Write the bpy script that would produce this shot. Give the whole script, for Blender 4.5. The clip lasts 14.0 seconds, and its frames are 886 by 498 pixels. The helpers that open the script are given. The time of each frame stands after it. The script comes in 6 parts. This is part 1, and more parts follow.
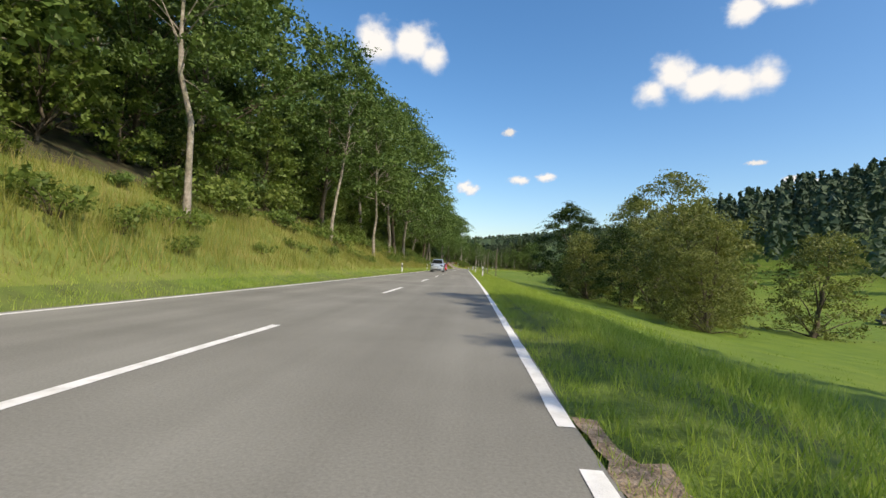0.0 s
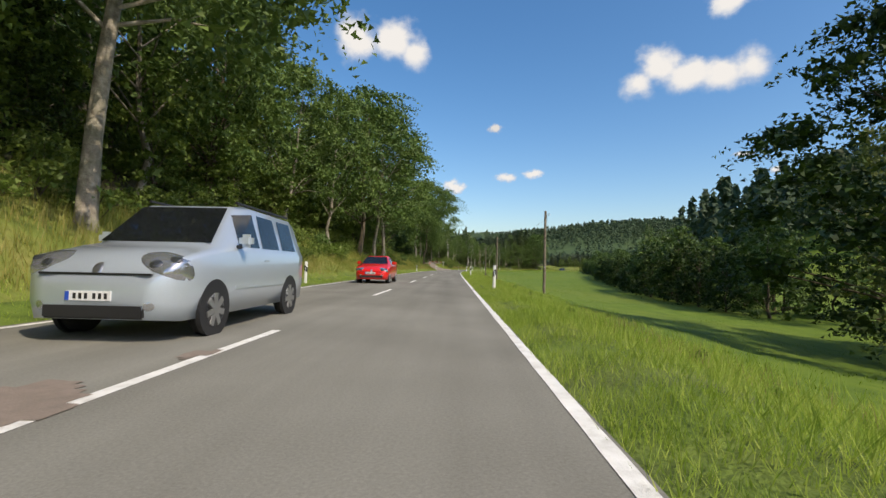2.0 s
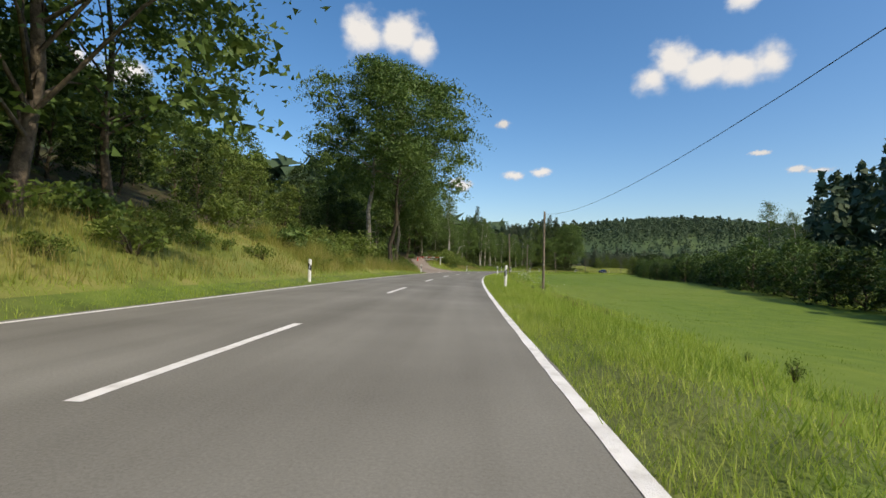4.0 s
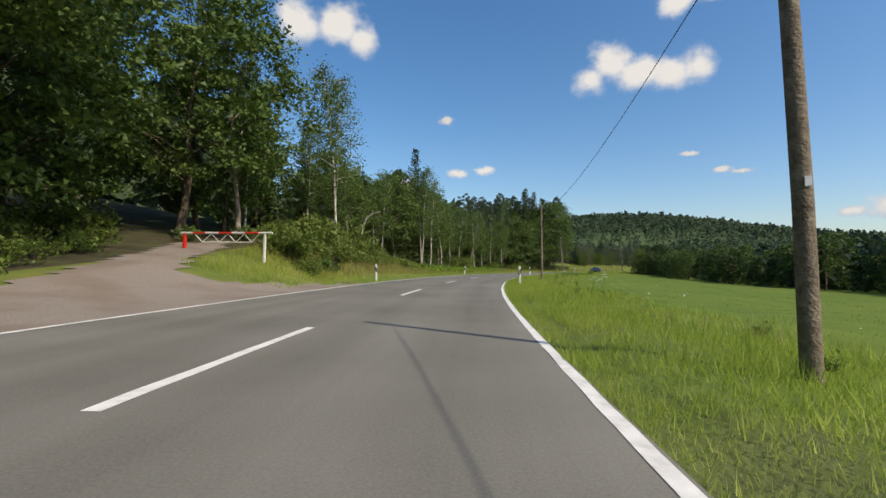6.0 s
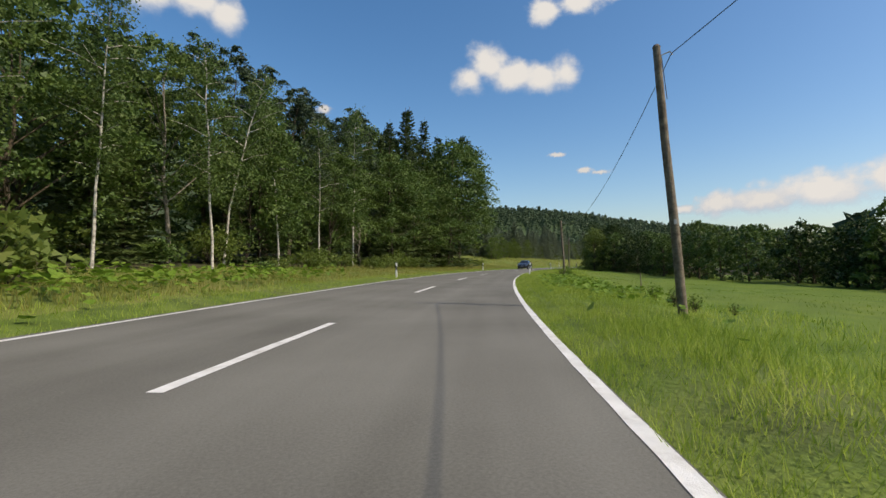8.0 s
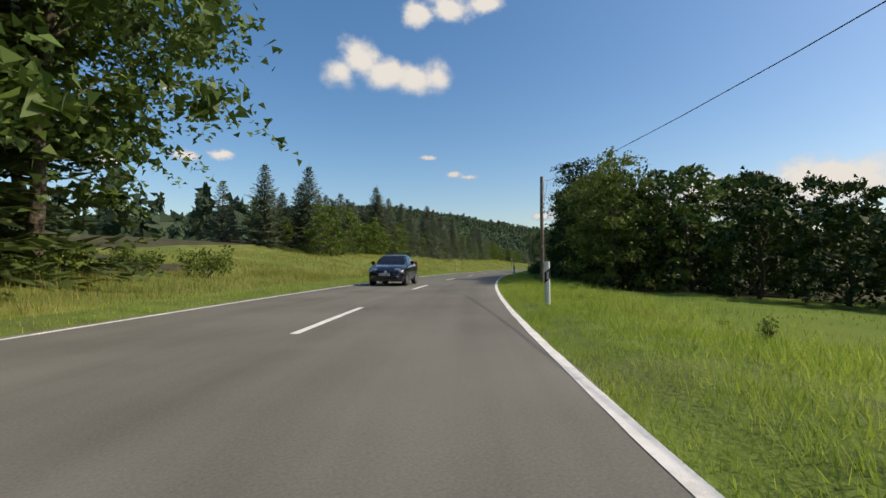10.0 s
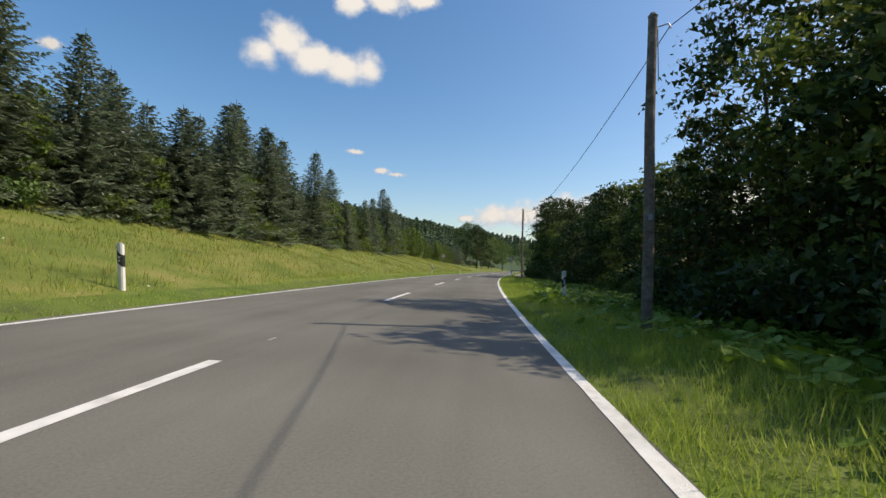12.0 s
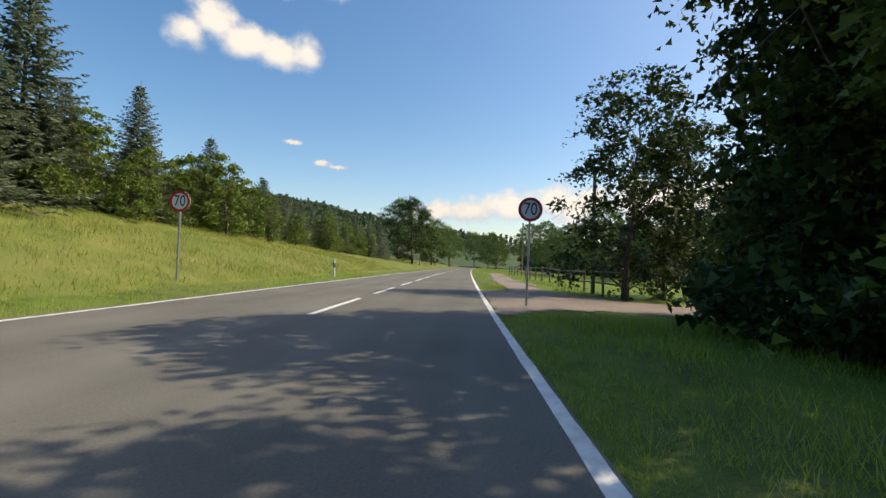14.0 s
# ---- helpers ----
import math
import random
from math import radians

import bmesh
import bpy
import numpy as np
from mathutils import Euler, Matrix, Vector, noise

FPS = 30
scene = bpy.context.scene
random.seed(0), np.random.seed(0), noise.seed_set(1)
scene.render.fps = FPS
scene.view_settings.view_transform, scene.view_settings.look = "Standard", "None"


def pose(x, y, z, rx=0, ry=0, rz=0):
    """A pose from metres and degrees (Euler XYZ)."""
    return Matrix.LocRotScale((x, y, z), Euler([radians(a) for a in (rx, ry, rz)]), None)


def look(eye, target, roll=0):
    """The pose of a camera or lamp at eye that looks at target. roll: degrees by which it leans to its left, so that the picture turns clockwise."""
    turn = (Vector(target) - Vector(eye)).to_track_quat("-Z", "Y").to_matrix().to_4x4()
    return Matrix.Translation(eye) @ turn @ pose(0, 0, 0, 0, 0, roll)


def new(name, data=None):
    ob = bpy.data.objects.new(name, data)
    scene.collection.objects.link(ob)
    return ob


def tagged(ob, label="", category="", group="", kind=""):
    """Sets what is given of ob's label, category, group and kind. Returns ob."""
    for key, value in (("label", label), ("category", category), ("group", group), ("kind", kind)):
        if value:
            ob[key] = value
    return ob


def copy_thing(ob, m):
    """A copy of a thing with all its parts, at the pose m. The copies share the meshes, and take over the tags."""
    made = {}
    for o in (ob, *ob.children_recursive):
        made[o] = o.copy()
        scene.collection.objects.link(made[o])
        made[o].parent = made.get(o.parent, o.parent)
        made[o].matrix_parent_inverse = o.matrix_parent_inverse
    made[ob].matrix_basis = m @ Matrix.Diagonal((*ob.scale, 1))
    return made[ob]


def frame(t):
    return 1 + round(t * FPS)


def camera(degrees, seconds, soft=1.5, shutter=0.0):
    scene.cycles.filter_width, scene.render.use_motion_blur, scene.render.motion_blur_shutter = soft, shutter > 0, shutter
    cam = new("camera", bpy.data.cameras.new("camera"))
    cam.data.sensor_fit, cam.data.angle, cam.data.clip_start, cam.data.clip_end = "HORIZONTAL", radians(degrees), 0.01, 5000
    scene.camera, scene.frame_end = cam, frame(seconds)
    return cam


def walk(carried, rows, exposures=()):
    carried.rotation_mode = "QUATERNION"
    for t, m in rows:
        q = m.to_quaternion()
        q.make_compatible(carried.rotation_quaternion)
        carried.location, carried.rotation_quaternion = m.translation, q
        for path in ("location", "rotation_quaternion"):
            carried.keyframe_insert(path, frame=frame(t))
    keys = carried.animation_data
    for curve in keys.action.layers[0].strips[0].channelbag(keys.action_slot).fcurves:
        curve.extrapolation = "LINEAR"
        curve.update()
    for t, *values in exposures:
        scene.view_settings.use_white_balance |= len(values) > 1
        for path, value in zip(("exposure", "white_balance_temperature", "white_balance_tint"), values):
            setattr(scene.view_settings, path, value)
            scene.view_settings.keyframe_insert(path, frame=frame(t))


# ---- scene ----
# ---------------------------------------------------------------- camera and its drive
cam = camera(88.1, 14.0)
EYE = 0.962
# seconds, x, y, heading (clockwise from +y), pitch, lean
DRIVE = [
    (0.0, 2.736, 0.990, -3.91, 2.08, 2.87),
    (0.5, 2.413, 15.207, -3.10, 2.31, 1.50),
    (1.0, 2.221, 30.652, -2.63, 2.19, 1.70),
    (1.5, 1.926, 45.217, -3.22, 2.32, 1.75),
    (2.0, 1.734, 60.888, -2.44, 2.20, 1.20),
    (2.5, 1.484, 75.289, -3.84, 2.09, 2.15),
    (3.0, 1.210, 89.892, -3.70, 2.08, 2.07),
    (3.5, 0.944, 105.056, -3.52, 2.07, 1.99),
    (4.0, 0.726, 120.442, -3.11, 2.06, 1.91),
    (4.5, 0.654, 135.710, -2.21, 2.05, 1.83),
    (5.0, 0.878, 150.519, -0.66, 2.04, 1.75),
    (5.5, 1.539, 165.007, 0.60, 2.06, 1.67),
    (6.0, 2.807, 180.117, 3.82, 2.18, 1.00),
    (6.5, 4.939, 194.199, 7.01, 1.89, 0.73),
    (7.0, 7.856, 208.758, 11.66, 2.19, 0.52),
    (7.5, 11.838, 222.548, 14.32, 1.92, 0.69),
    (8.0, 16.809, 237.105, 18.40, 1.85, -0.15),
    (8.5, 22.473, 250.066, 21.01, 1.77, 0.39),
    (9.0, 28.928, 262.981, 27.39, 2.05, -0.97),
    (9.5, 36.055, 275.162, 30.88, 2.05, -0.50),
    (10.0, 43.673, 286.486, 34.45, 2.06, -0.02),
    (10.5, 51.815, 297.129, 37.84, 2.06, 0.45),
    (11.0, 60.527, 307.264, 40.97, 2.07, 0.92),
    (11.5, 69.875, 317.058, 43.77, 2.07, 1.40),
    (12.0, 79.548, 326.448, 43.80, 2.24, 2.25),
    (12.5, 88.864, 334.801, 46.55, 2.22, 0.60),
    (13.0, 98.993, 343.332, 48.00, 2.37, 1.31),
    (13.5, 108.714, 351.250, 49.44, 2.19, 1.33),
    (14.0, 119.431, 359.447, 50.69, 1.98, 1.82),
]
walk(cam, [(t, pose(x, y, EYE, 90 + pit, 0, -hd) @ pose(0, 0, 0, 0, 0, lean)) for t, x, y, hd, pit, lean in DRIVE],
     exposures=[(0.0, 0.32, 7250, 12.5), (1.0, 0.14, 7150, 12.5), (2.5, 0.16, 7200, 12.5), (5.0, 0.04, 7200, 12.5), (7.5, 0.00, 7300, 12.5), (9.0, -0.08, 7400, 12.5), (11.3, 0.05, 7700, 12.5), (12.0, 0.12, 7600, 12.5), (12.5, 0.44, 7900, 12.5), (13.1, -0.02, 7400, 12.5), (13.5, -0.02, 7300, 12.5), (14.0, 0.28, 8000, 12.5)])

# ---------------------------------------------------------------- sky, sun
SUN_AZ, SUN_EL = 130.5, 45.0
world = bpy.data.worlds.new("sky")
scene.world = world
world.use_nodes = True
wn, wl = world.node_tree.nodes, world.node_tree.links
sky = wn.new("ShaderNodeTexSky")
sky.sky_type = "NISHITA"
sky.sun_disc = False
sky.sun_elevation = radians(SUN_EL)
sky.sun_rotation = radians(SUN_AZ)
sky.air_density, sky.dust_density, sky.ozone_density = 1.0, 1.5, 2.6
wn["Background"].inputs["Strength"].default_value = 0.172
clear = wn.new("ShaderNodeHueSaturation")
clear.inputs["Saturation"].default_value = 1.3
wl.new(sky.outputs[0], clear.inputs["Color"])
wl.new(clear.outputs[0], wn["Background"].inputs["Color"])
sun_data = bpy.data.lights.new("sun", "SUN")
sun_data.energy, sun_data.angle, sun_data.color = 3.7, radians(0.53), (1.0, 0.93, 0.80)
sun = new("sun", sun_data)
sa, se = radians(SUN_AZ), radians(SUN_EL)
sun.matrix_basis = look((0, 0, 200), (-math.sin(sa) * math.cos(se) * 100, -math.cos(sa) * math.cos(se) * 100, 200 - math.sin(se) * 100))


# ---------------------------------------------------------------- materials
def material(name, cols, scale=1.0, rough=0.8, bump=0.0, bump_scale=20.0, detail=6.0, thin=0.0, island=0.0, spec=0.3,
             metal=0.0, coords="Object", second=0.0, second_scale=0.1, second_col=(0.1, 0.1, 0.1), coat=0.0):
    """Noise-driven colours between cols; island: share of a random value per loose piece; thin: share of light let through."""
    m = bpy.data.materials.new(name)
    m.use_nodes = True
    n, l = m.node_tree.nodes, m.node_tree.links
    b = n["Principled BSDF"]
    b.inputs["Roughness"].default_value = rough
    b.inputs["Metallic"].default_value = metal
    b.inputs["Specular IOR Level"].default_value = spec
    b.inputs["Coat Weight"].default_value = coat
    tc = n.new("ShaderNodeTexCoord")
    if coords == "World":
        geo = n.new("ShaderNodeNewGeometry")
        vec = geo.outputs["Position"]
    else:
        vec = tc.outputs[coords]
    noi = n.new("ShaderNodeTexNoise")
    noi.inputs["Scale"].default_value = scale
    noi.inputs["Detail"].default_value = detail
    noi.inputs["Roughness"].default_value = 0.62
    l.new(vec, noi.inputs["Vector"])
    ramp = n.new("ShaderNodeValToRGB")
    els = ramp.color_ramp.elements
    while len(els) < len(cols):
        els.new(0.5)
    for i, c in enumerate(cols):
        els[i].position = 0.3 + 0.4 * i / max(1, len(cols) - 1)
        els[i].color = (*c, 1)
    fac = noi.outputs["Fac"]
    if island:
        g = n.new("ShaderNodeNewGeometry")
        mr = n.new("ShaderNodeMapRange")
        mr.inputs["To Min"].default_value, mr.inputs["To Max"].default_value = 0.28, 0.72
        l.new(g.outputs["Random Per Island"], mr.inputs["Value"])
        mix = n.new("ShaderNodeMix")
        mix.inputs["Factor"].default_value = island
        l.new(fac, mix.inputs[2])
        l.new(mr.outputs[0], mix.inputs[3])
        fac = mix.outputs[0]
    l.new(fac, ramp.inputs["Fac"])
    col = ramp.outputs["Color"]
    if second:
        n2 = n.new("ShaderNodeTexNoise")
        n2.inputs["Scale"].default_value = second_scale
        n2.inputs["Detail"].default_value = 4.0
        l.new(vec, n2.inputs["Vector"])
        r2 = n.new("ShaderNodeMapRange")
        r2.inputs["From Min"].default_value, r2.inputs["From Max"].default_value = 0.45, 0.65
        r2.inputs["To Max"].default_value = second
        l.new(n2.outputs["Fac"], r2.inputs["Value"])
        mx = n.new("ShaderNodeMix")
        mx.data_type = "RGBA"
        l.new(r2.outputs[0], mx.inputs["Factor"])
        l.new(col, mx.inputs["A"])
        mx.inputs["B"].default_value = (*second_col, 1)
        col = mx.outputs["Result"]
    l.new(col, b.inputs["Base Color"])
    if bump:
        nb = n.new("ShaderNodeTexNoise")
        nb.inputs["Scale"].default_value = bump_scale
        nb.inputs["Detail"].default_value = 4.0
        l.new(vec, nb.inputs["Vector"])
        bp = n.new("ShaderNodeBump")
        bp.inputs["Strength"].default_value = bump
        bp.inputs["Distance"].default_value = 0.05
        l.new(nb.outputs["Fac"], bp.inputs["Height"])
        l.new(bp.outputs[0], b.inputs["Normal"])
    if thin:
        tr = n.new("ShaderNodeBsdfTranslucent")
        l.new(col, tr.inputs["Color"])
        ms = n.new("ShaderNodeMixShader")
        ms.inputs[0].default_value = thin
        l.new(b.outputs[0], ms.inputs[1])
        l.new(tr.outputs[0], ms.inputs[2])
        l.new(ms.outputs[0], n["Material Output"].inputs["Surface"])
    return m


def plain(name, col, rough=0.5, metal=0.0, spec=0.5, coat=0.0):
    dark = tuple(c * 0.82 for c in col)
    return material(name, [dark, col], scale=6.0, rough=rough, metal=metal, spec=spec, coat=coat)


LEAF = dict(scale=0.5, rough=0.55, thin=0.24, island=0.5, spec=0.3, detail=4.0)
m_beech = material("beech_leaves", [(0.05, 0.092, 0.022), (0.098, 0.16, 0.034), (0.17, 0.235, 0.055)], **LEAF)
m_oak = material("oak_leaves", [(0.044, 0.084, 0.021), (0.088, 0.150, 0.032), (0.155, 0.220, 0.050)], **LEAF)
m_birch_leaf = material("birch_leaves", [(0.055, 0.098, 0.026), (0.105, 0.165, 0.04), (0.16, 0.22, 0.06)], **dict(LEAF, thin=0.36))
m_willow = material("willow_leaves", [(0.085, 0.105, 0.026), (0.155, 0.180, 0.042), (0.235, 0.250, 0.066)], **dict(LEAF, thin=0.36))
# alder tones set low: the thicket's shaded side is put into the leaf colour
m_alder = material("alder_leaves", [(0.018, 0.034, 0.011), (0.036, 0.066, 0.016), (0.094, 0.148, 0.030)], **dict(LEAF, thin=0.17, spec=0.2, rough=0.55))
m_bush = material("bush_leaves", [(0.070, 0.112, 0.022), (0.130, 0.185, 0.034), (0.205, 0.245, 0.058)], **dict(LEAF, thin=0.36))
m_sapling = material("sapling_leaves", [(0.075, 0.125, 0.022), (0.13, 0.195, 0.034), (0.2, 0.255, 0.055)], **dict(LEAF, thin=0.36))
m_needle = material("spruce_needles", [(0.095, 0.135, 0.078), (0.16, 0.205, 0.125), (0.23, 0.265, 0.19)], scale=0.8, rough=0.55, thin=0.35, island=0.6, spec=0.3, detail=3.0)
m_pine = material("pine_needles", [(0.028, 0.050, 0.026), (0.052, 0.084, 0.042), (0.085, 0.120, 0.062)], **dict(LEAF, thin=0.12, spec=0.3))
m_wood_needle = material("wood_spruce_needles", [(0.042, 0.070, 0.020), (0.080, 0.118, 0.034), (0.125, 0.165, 0.052)], scale=0.8, rough=0.55, thin=0.2, island=0.6, spec=0.3, detail=3.0)
# both far leaf colours bluer than near ones, distance haze put into them
m_far = material("far_canopy", [(0.034, 0.062, 0.030), (0.054, 0.090, 0.042), (0.080, 0.120, 0.056)], scale=0.05, rough=0.7, thin=0.2, island=0.5, detail=3.0, coords="World")
m_far_fir = material("far_conifers", [(0.030, 0.056, 0.030), (0.048, 0.082, 0.042), (0.070, 0.108, 0.052)], scale=0.05, rough=0.7, thin=0.15, island=0.5, detail=3.0, coords="World")
m_bark = material("grey_bark", [(0.13, 0.11, 0.085), (0.27, 0.235, 0.19), (0.42, 0.38, 0.31)], scale=5.0, rough=0.9, bump=0.7, bump_scale=14.0, second=0.5, second_scale=1.6, second_col=(0.12, 0.13, 0.07))
m_bark_dark = material("dark_bark", [(0.045, 0.035, 0.025), (0.10, 0.08, 0.055), (0.16, 0.13, 0.09)], scale=6.0, rough=0.95, bump=0.7, bump_scale=16.0)
m_birch_bark = material("birch_bark", [(0.10, 0.09, 0.08), (0.55, 0.52, 0.46), (0.70, 0.67, 0.60)], scale=7.0, rough=0.8, bump=0.3, bump_scale=20.0, second=0.5, second_scale=2.2, second_col=(0.20, 0.18, 0.14))
GRASS = dict(scale=0.35, rough=0.6, thin=0.5, island=0.6, spec=0.25, coords="World", detail=4.0)
m_blade = material("verge_blades", [(0.17, 0.27, 0.034), (0.33, 0.44, 0.064), (0.54, 0.58, 0.16)], **GRASS)
m_blade_dry = material("bank_blades", [(0.14, 0.19, 0.028), (0.28, 0.29, 0.062), (0.48, 0.39, 0.165)], **GRASS)
m_straw = material("straw_blades", [(0.20, 0.17, 0.07), (0.36, 0.29, 0.13), (0.52, 0.42, 0.22)], **GRASS)
m_blade_meadow = material("meadow_blades", [(0.105, 0.185, 0.013), (0.15, 0.245, 0.016), (0.21, 0.29, 0.027)], **GRASS)
m_herb = material("herb_leaves", [(0.10, 0.185, 0.020), (0.165, 0.275, 0.030), (0.25, 0.36, 0.055)], scale=0.9, rough=0.5, thin=0.35, island=0.6, coords="World", detail=3.0)
m_umbel = material("white_blossom", [(0.55, 0.56, 0.48), (0.78, 0.78, 0.70)], scale=20.0, rough=0.8, thin=0.2)
# turf darker than its blades: the shade between them is in the colour
g_verge = material("verge_turf", [(0.055, 0.085, 0.014), (0.105, 0.16, 0.022), (0.15, 0.20, 0.036)], scale=1.3, rough=0.9, bump=0.8, bump_scale=18.0, coords="World", second=0.45, second_scale=0.35, second_col=(0.11, 0.105, 0.05))
g_meadow = material("meadow_turf", [(0.070, 0.122, 0.010), (0.098, 0.160, 0.012), (0.13, 0.185, 0.018)], scale=0.7, rough=0.9, bump=0.8, bump_scale=9.0, coords="World", second=0.45, second_scale=0.05, second_col=(0.16, 0.195, 0.025))
g_bank = material("bank_turf", [(0.080, 0.115, 0.020), (0.155, 0.185, 0.036), (0.235, 0.215, 0.068)], scale=0.6, rough=0.95, bump=0.9, bump_scale=10.0, coords="World", second=0.55, second_scale=0.22, second_col=(0.10, 0.15, 0.026))
g_forest = material("forest_floor", [(0.030, 0.035, 0.014), (0.065, 0.055, 0.028), (0.060, 0.095, 0.022)], scale=0.8, rough=0.95, bump=0.9, bump_scale=7.0, coords="World")
g_far = material("far_fields", [(0.036, 0.066, 0.022), (0.052, 0.088, 0.028), (0.085, 0.125, 0.035)], scale=0.012, rough=0.95, coords="World", second=0.6, second_scale=0.02, second_col=(0.035, 0.062, 0.02))
m_gravel = material("gravel", [(0.19, 0.16, 0.135), (0.25, 0.215, 0.185), (0.32, 0.285, 0.25)], scale=26.0, rough=0.95, bump=0.3, bump_scale=60.0, coords="World", second=0.6, second_scale=0.5, second_col=(0.19, 0.145, 0.11))
m_dirt = material("bare_soil", [(0.17, 0.125, 0.08), (0.30, 0.225, 0.155), (0.42, 0.34, 0.26)], scale=11.0, rough=0.95, bump=0.9, bump_scale=40.0, coords="World")
m_stain = material("soil_stain", [(0.19, 0.16, 0.135), (0.22, 0.18, 0.15), (0.25, 0.205, 0.175)], scale=6.0, rough=0.95, bump=0.3, bump_scale=60.0, coords="World")
m_worn = material("worn_road_paint", [(0.16, 0.155, 0.15), (0.30, 0.295, 0.28), (0.46, 0.455, 0.43)], scale=22.0, rough=0.75, bump=0.3, bump_scale=90.0, coords="World")
m_line = material("road_paint", [(0.58, 0.57, 0.53), (0.78, 0.78, 0.75), (0.84, 0.84, 0.82)], scale=5.0, rough=0.6, bump=0.3, bump_scale=90.0, coords="World", second=0.25, second_scale=2.8, second_col=(0.42, 0.41, 0.38))
m_wood_pole = material("weathered_pole", [(0.095, 0.075, 0.055), (0.19, 0.155, 0.12), (0.28, 0.24, 0.19)], scale=8.0, rough=0.9, bump=0.5, bump_scale=30.0)
m_white_plastic = plain("white_plastic", (0.78, 0.78, 0.76), 0.45)
m_black = plain("black_plastic", (0.018, 0.018, 0.02), 0.5)
m_silver_ref = plain("silver_reflector", (0.55, 0.58, 0.62), 0.25)
m_blue_ref = plain("blue_reflector", (0.02, 0.09, 0.42), 0.3)
m_galv = material("galvanised_steel", [(0.30, 0.31, 0.32), (0.46, 0.47, 0.48)], scale=12.0, rough=0.45, metal=0.8)
m_sign_white = plain("sign_white", (0.82, 0.82, 0.82), 0.35)
m_sign_red = plain("sign_red", (0.55, 0.02, 0.025), 0.35)
m_red_paint = plain("red_paint", (0.62, 0.035, 0.02), 0.45)
m_white_paint = plain("white_paint", (0.76, 0.76, 0.73), 0.5)
m_wire = plain("wire", (0.03, 0.03, 0.032), 0.5)
m_glass = plain("tinted_glass", (0.022, 0.026, 0.03), 0.03, 0.0, 0.8, 1.0)
m_tyre = material("tyre_rubber", [(0.014, 0.014, 0.014), (0.03, 0.03, 0.03)], scale=20.0, rough=0.85)
m_alloy = plain("alloy", (0.55, 0.56, 0.58), 0.28, 0.9)
m_lamp_shell = plain("headlamp_shell", (0.50, 0.52, 0.55), 0.10, 0.75, 0.8, 1.0)
m_lens = plain("dark_lens", (0.05, 0.055, 0.06), 0.05, 0.2, 0.8, 1.0)
m_plate = plain("plate_white", (0.75, 0.76, 0.76), 0.4)
m_plate_blue = plain("plate_blue", (0.02, 0.08, 0.45), 0.4)
m_logs = material("log_ends", [(0.30, 0.22, 0.13), (0.52, 0.42, 0.28), (0.62, 0.54, 0.40)], scale=8.0, rough=0.9)


def asphalt():
    m = bpy.data.materials.new("asphalt")
    m.use_nodes = True
    n, l = m.node_tree.nodes, m.node_tree.links
    b = n["Principled BSDF"]
    b.inputs["Roughness"].default_value = 0.96
    b.inputs["Specular IOR Level"].default_value = 0.12
    geo = n.new("ShaderNodeNewGeometry")
    uv = n.new("ShaderNodeTexCoord")
    fine = n.new("ShaderNodeTexNoise")
    fine.inputs["Scale"].default_value, fine.inputs["Detail"].default_value, fine.inputs["Roughness"].default_value = 46.0, 8.0, 0.85
    l.new(geo.outputs["Position"], fine.inputs["Vector"])
    big = n.new("ShaderNodeTexNoise")
    big.inputs["Scale"].default_value, big.inputs["Detail"].default_value = 0.35, 6.0
    l.new(geo.outputs["Position"], big.inputs["Vector"])
    # wheel tracks: streaks that run along the road (u along, v across, in metres)
    mp = n.new("ShaderNodeMapping")
    mp.inputs["Scale"].default_value = (0.05, 1.1, 1.0)
    l.new(uv.outputs["UV"], mp.inputs["Vector"])
    track = n.new("ShaderNodeTexNoise")
    track.inputs["Scale"].default_value, track.inputs["Detail"].default_value = 1.0, 4.0
    l.new(mp.outputs[0], track.inputs["Vector"])
    ramp = n.new("ShaderNodeValToRGB")
    ramp.color_ramp.elements[0].position, ramp.color_ramp.elements[0].color = 0.36, (0.105, 0.1025, 0.0885, 1)
    ramp.color_ramp.elements[1].position, ramp.color_ramp.elements[1].color = 0.64, (0.251, 0.2495, 0.2205, 1)
    a1 = n.new("ShaderNodeMix")
    a1.inputs["Factor"].default_value = 0.34
    l.new(fine.outputs["Fac"], a1.inputs[2])
    l.new(big.outputs["Fac"], a1.inputs[3])
    a2 = n.new("ShaderNodeMix")
    a2.inputs["Factor"].default_value = 0.25
    l.new(a1.outputs[0], a2.inputs[2])
    l.new(track.outputs["Fac"], a2.inputs[3])
    l.new(a2.outputs[0], ramp.inputs["Fac"])
    # paler on the first straight, darker further on
    sep = n.new("ShaderNodeSeparateXYZ")
    l.new(uv.outputs["UV"], sep.inputs[0])
    road_tone = n.new("ShaderNodeMapRange")
    road_tone.inputs["From Min"].default_value, road_tone.inputs["From Max"].default_value = 40.0, 260.0
    road_tone.inputs["To Min"].default_value, road_tone.inputs["To Max"].default_value = 1.14, 0.89
    l.new(sep.outputs[0], road_tone.inputs["Value"])
    tone = n.new("ShaderNodeVectorMath")
    tone.operation = "SCALE"
    l.new(ramp.outputs["Color"], tone.inputs[0])
    l.new(road_tone.outputs[0], tone.inputs["Scale"])
    l.new(tone.outputs[0], b.inputs["Base Color"])
    bp = n.new("ShaderNodeBump")
    bp.inputs["Strength"].default_value, bp.inputs["Distance"].default_value = 0.25, 0.006
    l.new(fine.outputs["Fac"], bp.inputs["Height"])
    l.new(bp.outputs[0], b.inputs["Normal"])
    return m


m_asphalt = asphalt()

